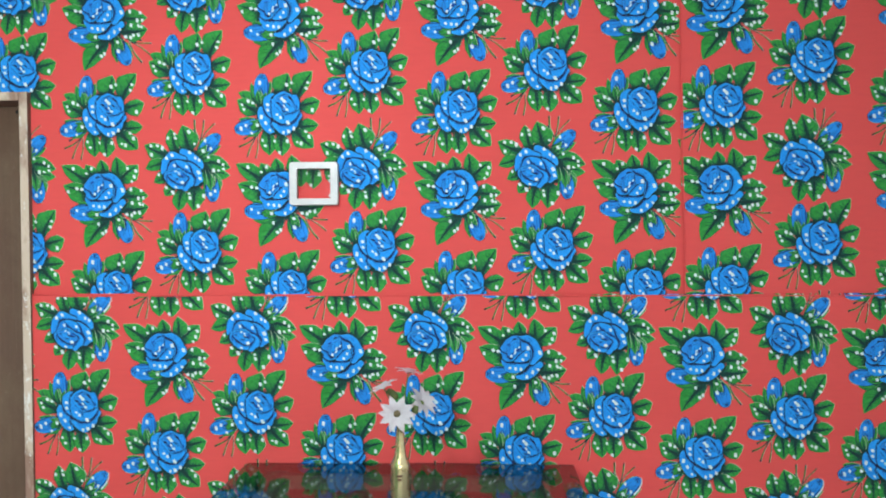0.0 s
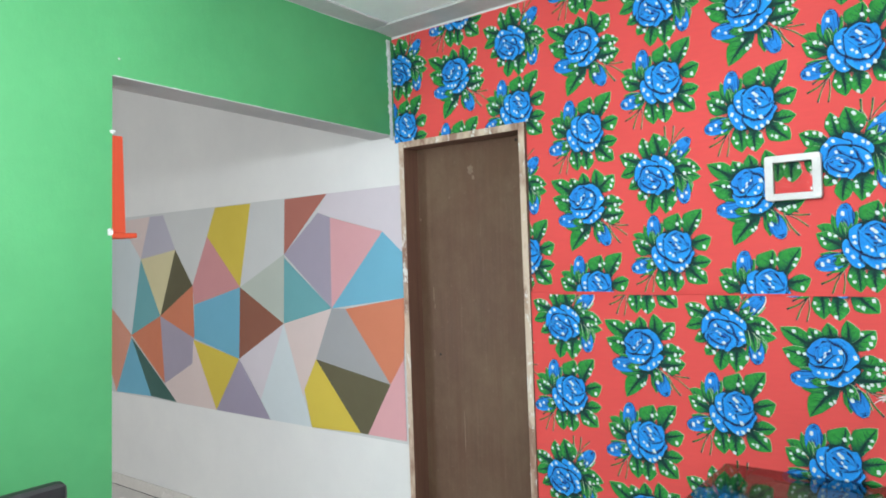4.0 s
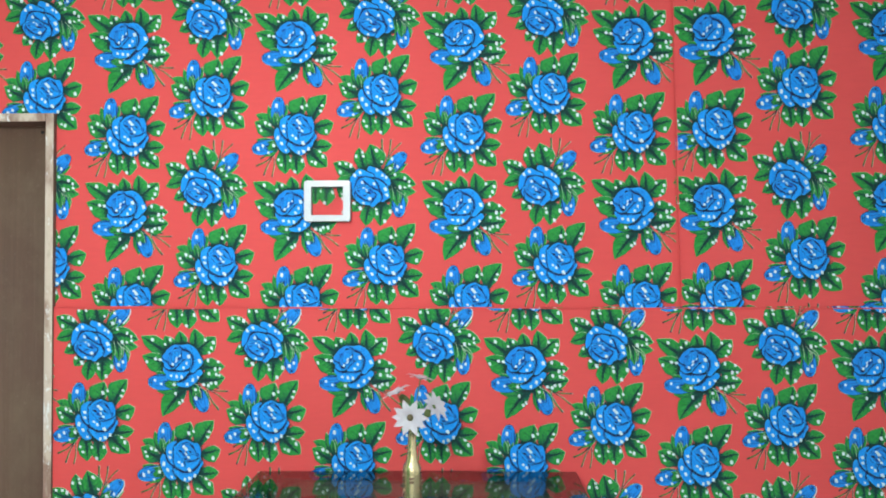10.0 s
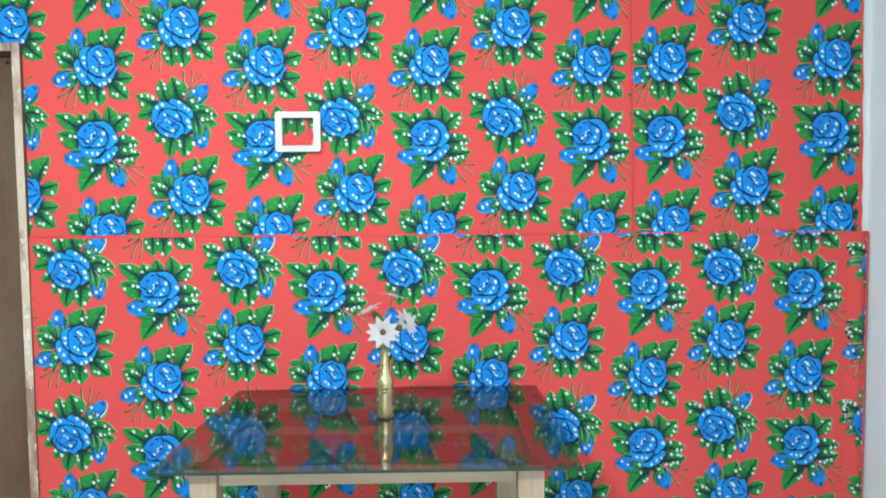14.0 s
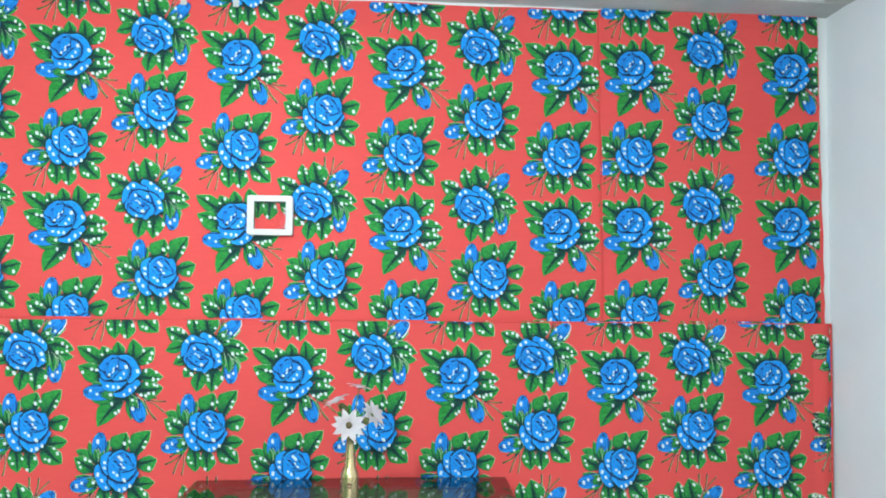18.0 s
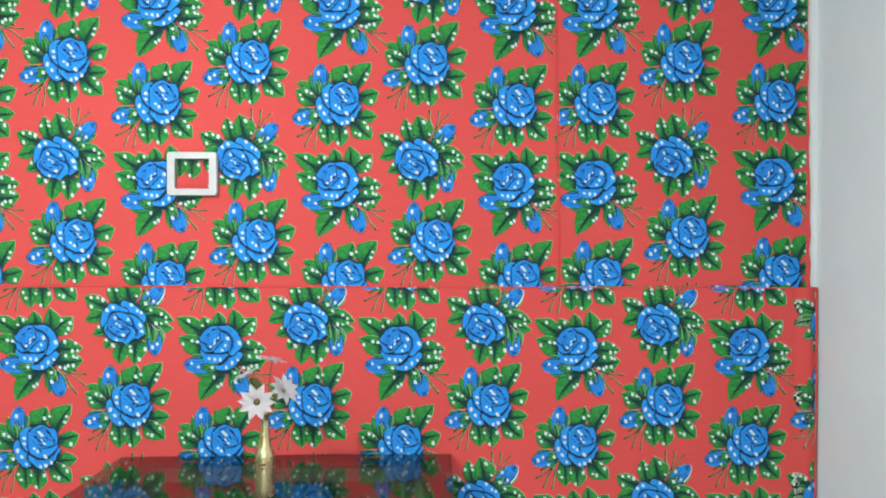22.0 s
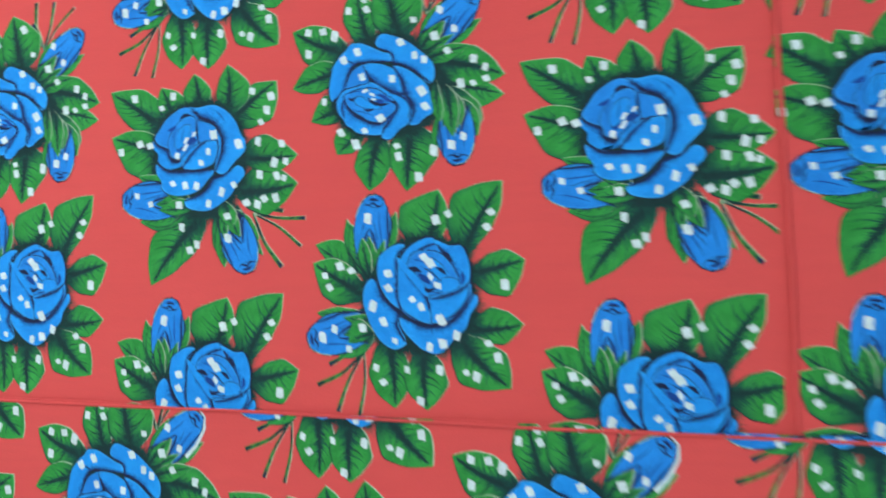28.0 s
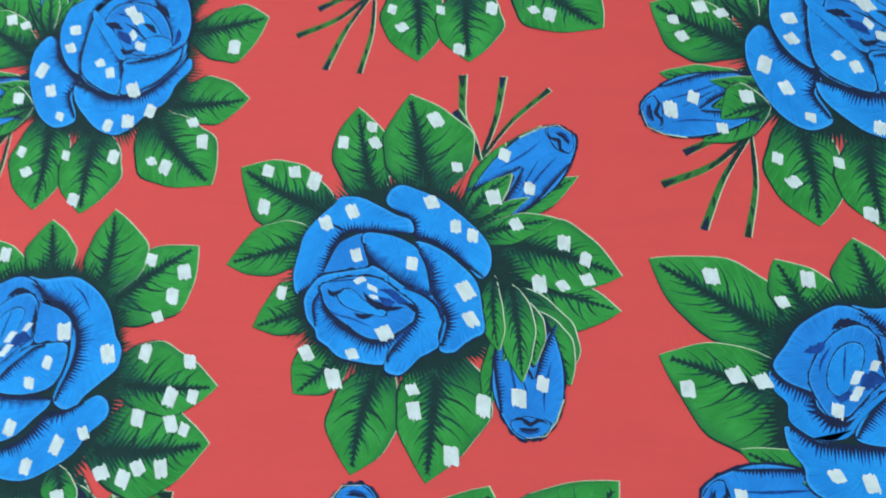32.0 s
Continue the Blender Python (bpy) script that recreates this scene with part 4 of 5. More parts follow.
    m.shape([(-0.021, 0.062), (-0.009, 0.072), (0.01, 0.079), (0.024, 0.073), (0.004, 0.066), (-0.01, 0.056), (-0.018, 0.042), (-0.028, 0.049)], 1, 0.001, (-0.006, 0.064), 7)
    m.hatch([(0.024, 0.072), (0.004, 0.065), (-0.01, 0.055), (-0.017, 0.042)], -0.004)
    m.shape([(0.017, 0.076), (0.038, 0.068), (0.054, 0.067), (0.064, 0.043), (0.063, 0.021), (0.05, 0.016), (0.039, 0.04), (0.028, 0.058)], 1, 0.0014, (0.049, 0.044), 7)
    m.hatch([(0.021, 0.07), (0.03, 0.057), (0.041, 0.039), (0.05, 0.016)], 0.007)
    m.shape([(0.012, 0.002), (0.034, 0.004), (0.05, 0.011), (0.065, 0.021), (0.063, 0.001), (0.048, -0.016), (0.032, -0.028), (0.016, -0.031), (0.012, -0.014)], 1, 0.0016, (0.032, -0.012), 7)
    m.hatch([(0.013, -0.001), (0.034, 0.004), (0.05, 0.01), (0.065, 0.021)], -0.005)
    m.hatch([(0.063, 0.017), (0.061, 0.001), (0.048, -0.017), (0.032, -0.028)], 0.003)
    m.shape([(-0.03, 0.045), (-0.021, 0.04), (-0.007, 0.022), (0.007, 0.005), (0.012, -0.014), (0.012, -0.032), (-0.01, -0.024), (-0.027, -0.009), (-0.031, 0.02)], 1, 0.0016, (-0.014, 0.002), 7)
    m.hatch([(-0.03, 0.045), (-0.018, 0.035), (-0.003, 0.018), (0.008, 0.003), (0.013, -0.017)], -0.006)
    m.shape([(-0.018, 0.04), (-0.012, 0.057), (0.004, 0.062), (0.025, 0.058), (0.042, 0.041), (0.05, 0.019), (0.034, 0.009), (0.014, 0.01), (-0.004, 0.026)], 2, 0.0014, (0.016, 0.034), 7)
    m.shape([(-0.033, 0.054), (-0.025, 0.049), (-0.014, 0.038), (0, 0.023), (0.011, 0.005), (0.005, 0.004), (-0.01, 0.02), (-0.024, 0.036), (-0.031, 0.045)], 1, 0.001, (-0.012, 0.028), 7)
    m.shape([(-0.003, 0.053), (0.015, 0.052), (0.032, 0.038), (0.041, 0.023), (0.026, 0.024), (0.012, 0.039)], 1, 0.001, (0.019, 0.038), 7)
    m.shape([(0.017, 0.015), (0.03, 0.026), (0.046, 0.025), (0.051, 0.016), (0.034, 0.008)], 1, 0.001, (0.033, 0.017), 7)
    m.crease([(-0.018, 0.04), (-0.009, 0.038), (0.001, 0.034)], 0.008, 3)
    m.crease([(0.025, 0.059), (0.033, 0.056), (0.043, 0.047)], 0.008, 3)
    m.crease([(0.019, 0.04), (0.027, 0.037), (0.034, 0.03)], 0.006, 3)
    m.crease([(0.054, 0.036), (0.056, 0.026), (0.053, 0.016)], 0.006, 9)
    m.crease([(0.004, 0.014), (0.01, 0.01), (0.02, 0.013)], 0.006, 3)
    m.crease([(-0.004, 0.032), (0.006, 0.025), (0.013, 0.018)], 0.01, 9)
    m.crease([(-0.001, 0.042), (0.013, 0.034), (0.03, 0.02)], 0.002, 3)
    m.crease([(-0.012, 0.051), (-0.002, 0.049), (0.015, 0.044)], 0.002, 9)
    m.dot(0.003, 0.053, 0.0095, 25, 1.0)
    m.dot(0.012, 0.029, 0.01, -55, 0.55)
    m.dot(0.021, 0.017, 0.0105, -15, 0.7)
    highlights(m, 0.0108, ((-0.046, 0.032), (-0.045, 0.013), (-0.066, -0.010), (-0.051, -0.031), (-0.035, -0.055), (-0.012, -0.002), (-0.000, -0.011), (0.026, -0.028), (0.012, -0.062), (0.029, -0.058), (0.047, -0.047), (0.011, 0.045)))
    highlights(m, 0.0106, ((0.018, 0.102), (0.035, 0.109), (0.091, 0.110), (0.086, 0.091), (0.084, 0.076), (0.109, 0.018), (0.088, -0.057), (0.100, -0.074), (0.060, -0.094), (0.073, -0.098), (0.025, -0.091), (0.000, -0.131), (-0.018, -0.092), (-0.050, -0.109), (-0.060, -0.090), (-0.064, -0.078), (-0.134, 0.030), (-0.127, 0.014), (-0.113, 0.042), (-0.097, 0.036), (-0.080, -0.039), (-0.075, 0.106), (-0.119, -0.041), (-0.136, -0.052), (-0.098, -0.067)))
    return m.pieces[::-1]


def with_bloom_first(pieces):
    """Pieces with their meshes, the bloom at the head."""
    pieces = sorted(pieces, key=lambda p: p[0] != "printed_rose")
    return [(name, b, mesh_of(b.copy(), name, PRINTS)) for name, b in pieces]


def bouquets(fringe):
    return {"A": with_bloom_first(rose_upright(fringe)), "B": with_bloom_first(rose_tall(fringe)), "C": with_bloom_first(rose_broad(fringe))}


ROSES, SLIPPED = bouquets(1.0), bouquets(1.6)
ROSES["D"], SLIPPED["D"] = ROSES["C"], SLIPPED["C"]
REACH = 0.215


def clipped(source, angle, x, z, rects):
    """The rose turned by angle at (x, z), cut to the rectangles, about its own place."""
    out = bmesh.new()
    for x0, x1, z0, z1 in rects:
        b = source.copy()
        b.transform(Matrix.Rotation(-radians(angle), 4, "Y"))
        for co, no in (((x0 - x, 0, 0), (1, 0, 0)), ((x1 - x, 0, 0), (-1, 0, 0)), ((0, 0, z0 - z), (0, 0, 1)), ((0, 0, z1 - z), (0, 0, -1))):
            if abs(co[0] + co[2]) < 0.22 and b.verts:
                bmesh.ops.bisect_plane(b, geom=[*b.verts, *b.edges, *b.faces], plane_co=co, plane_no=no, clear_inner=True)
            elif (co[0] * no[0] + co[2] * no[2]) > 0:
                bmesh.ops.delete(b, geom=list(b.verts), context="VERTS")
        keep = bpy.data.meshes.new("keep")
        b.to_mesh(keep)
        b.free()
        out.from_mesh(keep)
        bpy.data.meshes.remove(keep)
    return out


TURNS = {"A": 0, "B": 0, "C": 0, "D": -2}


def print_cloth(parent, front, origin, step, slant, rects, columns, rows, roses=ROSES, slack=0.0):
    """Repeat the rose over a cloth. origin: the middle of one upright rose; step: the repeat; rects: where cloth is; slack: uneven stretch."""
    even = (("A", 0.018, 0.0), ("B", 0.342, -0.083), ("C", 0.037, -0.283), ("D", 0.341, -0.423))
    odd = (("A", 0.0, 0.0), ("B", 0.337, -0.083), ("C", 0.056, -0.283), ("D", 0.360, -0.424))
    lo = min(r[0] for r in rects), min(r[2] for r in rects)
    hi = max(r[1] for r in rects), max(r[3] for r in rects)
    cuts = {}
    for i in columns:
        for j in rows:
            for kind, dx, dz in odd if j % 2 else even:
                x = origin[0] + i * step[0] + dx * step[0] / 0.6095
                z = origin[1] - j * step[1] + dz * step[1] / 0.612
                z += slant * (x - origin[0])
                x -= slack * math.cos(2 * math.pi * (x - origin[0] - 0.04) / 0.66)
                if not (lo[0] - REACH < x < hi[0] + REACH and lo[1] - REACH < z < hi[1] + REACH):
                    continue
                turn = TURNS[kind] + math.degrees(slant)
                whole = any(r[0] + REACH < x < r[1] - REACH and r[2] + REACH < z < r[3] - REACH for r in rects[-1:])
                head = None
                for name, source, mesh in roses[kind]:
                    if whole:
                        ob = new(name, mesh)
                        here = pose(x, front, z, 0, -turn, 0)
                    else:
                        b = clipped(source, turn, x, z, rects)
                        if not b.faces:
                            b.free()
                            continue
                        ob = new(name, mesh_of(b, name, PRINTS))
                        here = pose(x, front, z)
                    if head:
                        ob.parent = head
                    else:
                        ob.parent = parent
                        ob.matrix_basis = here
                        head = ob


def cloth(name, outline, front, label, thick=0.0015):
    """A hanging cloth from its outline in the wall's plane."""
    bm = bmesh.new()
    face = bm.faces.new([bm.verts.new((x, front, z)) for x, z in outline])
    back = bmesh.ops.extrude_face_region(bm, geom=[face])["geom"]
    for v in back:
        if isinstance(v, bmesh.types.BMVert):
            v.co.y += thick
    bmesh.ops.recalc_face_normals(bm, faces=bm.faces)
    return tagged(part(name, bm, RED), label, "wall cloth")


def wavy(x0, z0, x1, z1, seed, amount=0.003, n=24):
    """Points from one corner towards another, a little uneven."""
    rng = random.Random(seed)
    return [(x0 + (x1 - x0) * i / n + (rng.uniform(-amount, amount) if abs(x1 - x0) < 0.1 else 0), z0 + (z1 - z0) * i / n + (rng.uniform(-amount, amount) if abs(x1 - x0) >= 0.1 else 0)) for i in range(n)]


F1, F2, F3 = WALL - 0.006, WALL - 0.011, WALL - 0.016
upper = cloth("floral_cloth", wavy(LEFT + 0.004, CLOTH_TOP - 0.002, VSEAM + 0.02, CLOTH_TOP, 1) + [(VSEAM + 0.02, CLOTH_TOP), (VSEAM + 0.02, 1.34), (DOOR_R - 0.002, 1.34), (DOOR_R - 0.002, DOOR_T + 0.002), (LEFT + 0.004, DOOR_T + 0.002)], F1, "red cotton cloth printed with blue roses, hung above the door")
print_cloth(upper, F1, (-0.791, 2.419), (0.6095, 0.612), 0.0, [(LEFT + 0.004, DOOR_R, DOOR_T + 0.002, CLOTH_TOP - 0.004), (DOOR_R, VSEAM, 1.34, CLOTH_TOP - 0.004)], range(-3, 4), range(-1, 3))
upper_r = cloth("floral_cloth", wavy(VSEAM - 0.008, CLOTH_TOP, RIGHT - 0.044, CLOTH_TOP + 0.018, 2) + wavy(RIGHT - 0.044, CLOTH_TOP + 0.018, RIGHT - 0.028, 1.34, 7, 0.003) + [(RIGHT - 0.026, 1.34), (VSEAM + 0.014, 1.34)], F2, "red cotton cloth printed with blue roses, narrow upper length")
print_cloth(upper_r, F2, (1.329, 2.435), (0.640, 0.614), 0.018, [(VSEAM, RIGHT - 0.045, 1.34, CLOTH_TOP + 0.008)], range(-2, 3), range(-1, 3), slack=0.008)
lower = cloth("floral_cloth", wavy(DOOR_R - 0.002, SEAM + 0.008, RIGHT - 0.006, SEAM - 0.010, 5, 0.002) + wavy(RIGHT - 0.006, SEAM - 0.010, RIGHT - 0.012, 0.02, 6, 0.002) + [(RIGHT - 0.012, 0.02), (DOOR_R - 0.002, 0.02)], F3, "red cotton cloth printed with blue roses, hung lengthwise below the seam")
print_cloth(lower, F3, (0.029, 1.245), (0.6135, 0.616), -0.010, [(DOOR_R, RIGHT - 0.012, 0.03, SEAM - 0.003)], range(-3, 4), range(-1, 3), SLIPPED)


def hem(parent, ends, front, seed, radius=0.0030):
    """A rolled edge along one side of a cloth."""
    (x0, z0), (x1, z1) = ends
    pts = []
    for k in range(41):
        f = k / 40
        bulge = 0.0022 * noise.noise((f * 9, seed, 0.5))
        pts.append((x0 + (x1 - x0) * f + (bulge if abs(x1 - x0) < 0.1 else 0), front - 0.0008 - abs(bulge), z0 + (z1 - z0) * f + (bulge if abs(x1 - x0) >= 0.1 else 0)))
    part("hem", tube(pts, radius, 6), RED, parent, "", True)


hem(upper_r, ((VSEAM - 0.006, CLOTH_TOP - 0.01), (VSEAM + 0.012, 1.36)), F2, 2.0)
hem(lower, ((DOOR_R + 0.002, SEAM + 0.004), (RIGHT - 0.010, SEAM - 0.013)), F3, 5.0, 0.0022)
hem(lower, ((RIGHT - 0.009, SEAM - 0.016), (RIGHT - 0.014, 0.03)), F3, 9.0, 0.0045)


def curl(parent, front, x0, x1, z0, z1, depth):
    """Lift the cloth's margin from x0 to x1 into an upright fold; the print follows it."""
    def lift(x, z):
        f = min(max((x - x0) / (x1 - x0), 0.0), 1.0)
        return -depth * math.sin(math.pi * f ** 1.3) * (0.75 + 0.25 * math.sin(z * 7.0))
    bm = bmesh.new()
    grid = [[bm.verts.new((x0 + (x1 - x0) * i / 14, front - 0.0004 + lift(x0 + (x1 - x0) * i / 14, z0 + (z1 - z0) * j / 24), z0 + (z1 - z0) * j / 24)) for j in range(25)] for i in range(15)]
    for a, b in zip(grid, grid[1:]):
        for j in range(24):
            bm.faces.new((a[j], b[j], b[j + 1], a[j + 1]))
    part("curled_margin", bm, RED, parent, "", True)
    for head in parent.children:
        if not head.name.startswith("printed"):
            continue
        for ob in (head, *head.children):
            if ob.data.users == 1 and head.rotation_euler.y == 0:
                for v in ob.data.vertices:
                    v.co.y += lift(v.co.x + head.location.x, v.co.z + head.location.z) - 0.0006 * (v.co.x + head.location.x > x0)


curl(lower, F3, RIGHT - 0.085, RIGHT - 0.012, 0.02, SEAM - 0.012, 0.016)

# ---- mural on the corridor wall ----
MURAL = {
    "pale_blue": (0.55, 0.62, 0.66), "pale_pink": (0.62, 0.52, 0.51), "lavender": (0.42, 0.41, 0.50), "pale_grey": (0.55, 0.57, 0.58),
    "yellow": (0.60, 0.47, 0.055), "brick": (0.38, 0.13, 0.10), "pale_lavender": (0.58, 0.54, 0.60), "mauve": (0.33, 0.30, 0.39),
    "pink": (0.62, 0.33, 0.36), "sky": (0.14, 0.40, 0.56), "cream": (0.60, 0.55, 0.33), "olive": (0.095, 0.085, 0.042),
    "teal": (0.13, 0.36, 0.40), "rose": (0.55, 0.25, 0.27), "orange": (0.56, 0.18, 0.095), "brown": (0.24, 0.085, 0.052),
    "sage": (0.43, 0.48, 0.44), "grey": (0.31, 0.32, 0.34), "salmon": (0.62, 0.28, 0.20), "dark_green": (0.035, 0.11, 0.095), "purple": (0.30, 0.27, 0.37)}
PAINTS = {k: painted_wall("mural_" + k, c, tuple(q * 0.93 for q in c), 0.25) for k, c in MURAL.items()}
mural = tagged(part("mural", box(-5.12, DOOR_L - 0.001, WALL - 0.002, WALL, 0.655, 1.885), PAINTS["pale_grey"]), "painted mural of pastel and bright triangles on a white wall", "mural")


def facet(paint, *corners):
    bm = bmesh.new()
    face = bm.faces.new([bm.verts.new((min(x, DOOR_L - 0.002), WALL - 0.0035 - 0.00004 * len(mural.children), min(max(z, 0.656), 1.884))) for x, z in corners])
    for v in [g for g in bmesh.ops.extrude_face_region(bm, geom=[face])["geom"] if isinstance(g, bmesh.types.BMVert)]:
        v.co.y += 0.0015
    bmesh.ops.recalc_face_normals(bm, faces=bm.faces)
    part("painted_facet", bm, PAINTS[paint], mural)


facet("pale_blue", (-5.02, 1.74), (-4.61, 1.86), (-4.35, 1.59), (-4.50, 1.07), (-4.77, 1.26), (-4.95, 1.28))
facet("pale_pink", (-4.61, 1.86), (-4.22, 1.87), (-4.35, 1.59))
facet("lavender", (-4.22, 1.87), (-4.06, 1.87), (-3.93, 1.64), (-4.35, 1.59))
facet("pale_grey", (-4.06, 1.87), (-3.49, 1.88), (-3.58, 1.71), (-3.75, 1.41), (-3.93, 1.64))
facet("yellow", (-3.49, 1.88), (-3.15, 1.88), (-3.27, 1.40), (-3.58, 1.71))
facet("pale_grey", (-3.15, 1.88), (-2.85, 1.88), (-2.87, 1.58), (-3.27, 1.40))
facet("brick", (-2.85, 1.88), (-2.52, 1.89), (-2.87, 1.58))
facet("pale_lavender", (-2.52, 1.89), (-2.00, 1.89), (-2.01, 1.56), (-2.14, 1.67), (-2.59, 1.79))
facet("mauve", (-2.59, 1.79), (-2.50, 1.76), (-2.51, 1.29), (-2.87, 1.58))
facet("pink", (-2.50, 1.76), (-2.14, 1.67), (-2.51, 1.29))
facet("sky", (-2.14, 1.67), (-2.01, 1.56), (-2.01, 1.35), (-2.51, 1.29))
facet("cream", (-4.35, 1.59), (-3.93, 1.64), (-4.13, 1.21))
facet("olive", (-3.93, 1.64), (-3.75, 1.41), (-4.13, 1.21))
facet("teal", (-4.35, 1.59), (-4.13, 1.21), (-4.50, 1.07))
facet("rose", (-3.58, 1.71), (-3.27, 1.40), (-3.74, 1.29), (-3.75, 1.41))
facet("orange", (-3.75, 1.41), (-3.75, 1.08), (-4.13, 1.21))
facet("sky", (-3.27, 1.40), (-3.30, 0.98), (-3.75, 1.08), (-3.74, 1.29))
facet("brown", (-3.27, 1.40), (-2.89, 1.20), (-3.30, 0.98))
facet("sage", (-2.87, 1.58), (-2.89, 1.20), (-3.27, 1.40))
facet("teal", (-2.87, 1.56), (-2.51, 1.29), (-2.89, 1.20))
facet("orange", (-2.41, 1.29), (-2.01, 1.35), (-2.03, 1.06), (-2.12, 0.93))
facet("grey", (-2.51, 1.29), (-2.41, 1.29), (-2.12, 0.93), (-2.64, 1.02))
facet("salmon", (-4.77, 1.26), (-4.50, 1.07), (-4.73, 0.66), (-4.94, 1.09))
facet("cream", (-4.95, 1.28), (-4.77, 1.26), (-4.94, 1.09))
facet("pale_grey", (-4.94, 1.09), (-4.73, 0.66), (-5.10, 0.66))
facet("sky", (-4.50, 1.05), (-4.27, 0.67), (-4.73, 0.66))
facet("dark_green", (-4.50, 1.05), (-3.97, 0.66), (-4.27, 0.67))
facet("orange", (-4.50, 1.07), (-4.13, 1.21), (-4.10, 0.77))
facet("mauve", (-4.13, 1.21), (-3.75, 1.08), (-3.78, 0.92), (-4.10, 0.77))
facet("pale_pink", (-4.10, 0.77), (-3.78, 0.92), (-3.76, 1.07), (-3.54, 0.65), (-3.97, 0.66))
facet("yellow", (-3.76, 1.07), (-3.30, 0.98), (-3.54, 0.65))
facet("purple", (-3.30, 0.98), (-3.03, 0.65), (-3.54, 0.65))
facet("pale_lavender", (-3.30, 0.98), (-2.89, 1.20), (-3.11, 0.76))
facet("pale_blue", (-2.89, 1.20), (-2.69, 0.65), (-3.03, 0.65), (-3.11, 0.76))
facet("pale_pink", (-2.89, 1.20), (-2.51, 1.29), (-2.64, 1.02), (-2.74, 0.85), (-2.75, 0.81))
facet("yellow", (-2.64, 1.02), (-2.33, 0.67), (-2.69, 0.65), (-2.74, 0.85))
facet("olive", (-2.64, 1.02), (-2.12, 0.93), (-2.28, 0.67), (-2.33, 0.67))
facet("pink", (-2.12, 0.93), (-2.03, 1.06), (-2.03, 0.67), (-2.28, 0.67))



# orange shelf fixed behind the end of the green wall
shelf = tagged(new("wall_shelf"), "small orange-red painted wooden shelf fixed at the wall's end", "shelf")
part("back_panel", box(LEFT - 0.168, LEFT - 0.152, 0.66, 0.947, 1.661, 1.993, 0.002, 1), ORANGE_PAINT, shelf)
part("ledge", box(LEFT - 0.255, LEFT - 0.152, 0.66, 0.987, 1.643, 1.6605, 0.002, 1), ORANGE_PAINT, shelf)
for y, z in ((0.814, 1.655), (0.832, 1.975)):
    bm = bmesh.new()
    bmesh.ops.create_icosphere(bm, subdivisions=2, radius=0.013)
    bm.transform(Matrix.Translation((LEFT - 0.004, y, z)) @ Matrix.Diagonal((0.5, 0.9, 1.2 if z < 1.8 else 0.6, 1)))
    for v in bm.verts:
        v.co += 0.003 * noise.noise_vector(v.co * 140)
    part("paint_chip", bm, PLASTER, bpy.data.objects["wall_west"], "chipped whitish spot on the wall's edge")

# skirting tiles along the mural wall
skirt = tagged(new("baseboard"), "white ceramic skirting tiles with grey joints", "baseboard", kind="structure")
x = -2.07
while x > -5.8:
    part("tile", box(x - 0.327, x, WALL - 0.010, WALL, 0.0, 0.078, 0.002, 1), TILE, skirt)
    x -= 0.33

# floor tiles
tile_mesh = mesh_of(box(0.0015, 0.3285, 0.0015, 0.3285, -0.012, 0.0, 0.0015, 1), "tile", TILE)
rest = bmesh.new()
for i in range(-6, 22):
    for j in range(15):
        x0, y0 = -0.05 - 0.33 * i, WALL - 0.012 - 0.33 * (j + 1)
        if x0 < FAR - 0.1 or x0 > RIGHT:
            continue
        if j < 9:
            t = new("tile", tile_mesh)
            t.location = (x0, y0, 0)
            t.parent = floor
        elif y0 > BACK - 0.2:
            add_box(rest, x0 + 0.0015, x0 + 0.3285, y0 + 0.0015, y0 + 0.3285, -0.012, 0.0)
tagged(part("far_tiles", rest, TILE, floor), kind="stuff")

# ---- door ----
def leaf_wood():
    n = Nodes("stained_brown_plywood", (0.12, 0.08, 0.05), 0.55)
    fibre = n.noise(2.0, 6, 0.65, stretch=(45, 1, 0.9))
    blotch = n.noise(3.5, 6, 0.7, stretch=(1, 1, 0.8))
    streak = n.noise(1.2, 5, 0.7, stretch=(9, 1, 0.5))
    speck = n.noise(70, 4, 0.7)
    mixed = n.mix(n.span(fibre, 0.3, 0.72), (0.106, 0.054, 0.030), (0.077, 0.037, 0.021))
    mixed = n.mix(n.span(blotch, 0.42, 0.66, 0, 0.85), mixed, (0.136, 0.086, 0.052))
    mixed = n.mix(n.span(streak, 0.52, 0.68, 0, 0.7), mixed, (0.090, 0.038, 0.021))
    mixed = n.mix(n.span(speck, 0.60, 0.78, 0, 0.35), mixed, (0.22, 0.16, 0.115))
    run = n.span(n.noise(3.0, 5, 0.8, stretch=(14, 1, 0.35)), 0.60, 0.70, 0, 0.35)
    mixed = n.mix(run, mixed, (0.20, 0.135, 0.090))
    scuff = n.span(n.noise(10, 6, 0.75, stretch=(1.6, 1, 0.5)), 0.68, 0.74, 0, 0.6)
    n.colour(n.mix(scuff, mixed, (0.40, 0.34, 0.28)))
    n.put(n.bsdf.inputs["Roughness"], n.span(blotch, 0.3, 0.7, 0.45, 0.65))
    n.bump(fibre, 0.2, 0.001)
    return n.mat


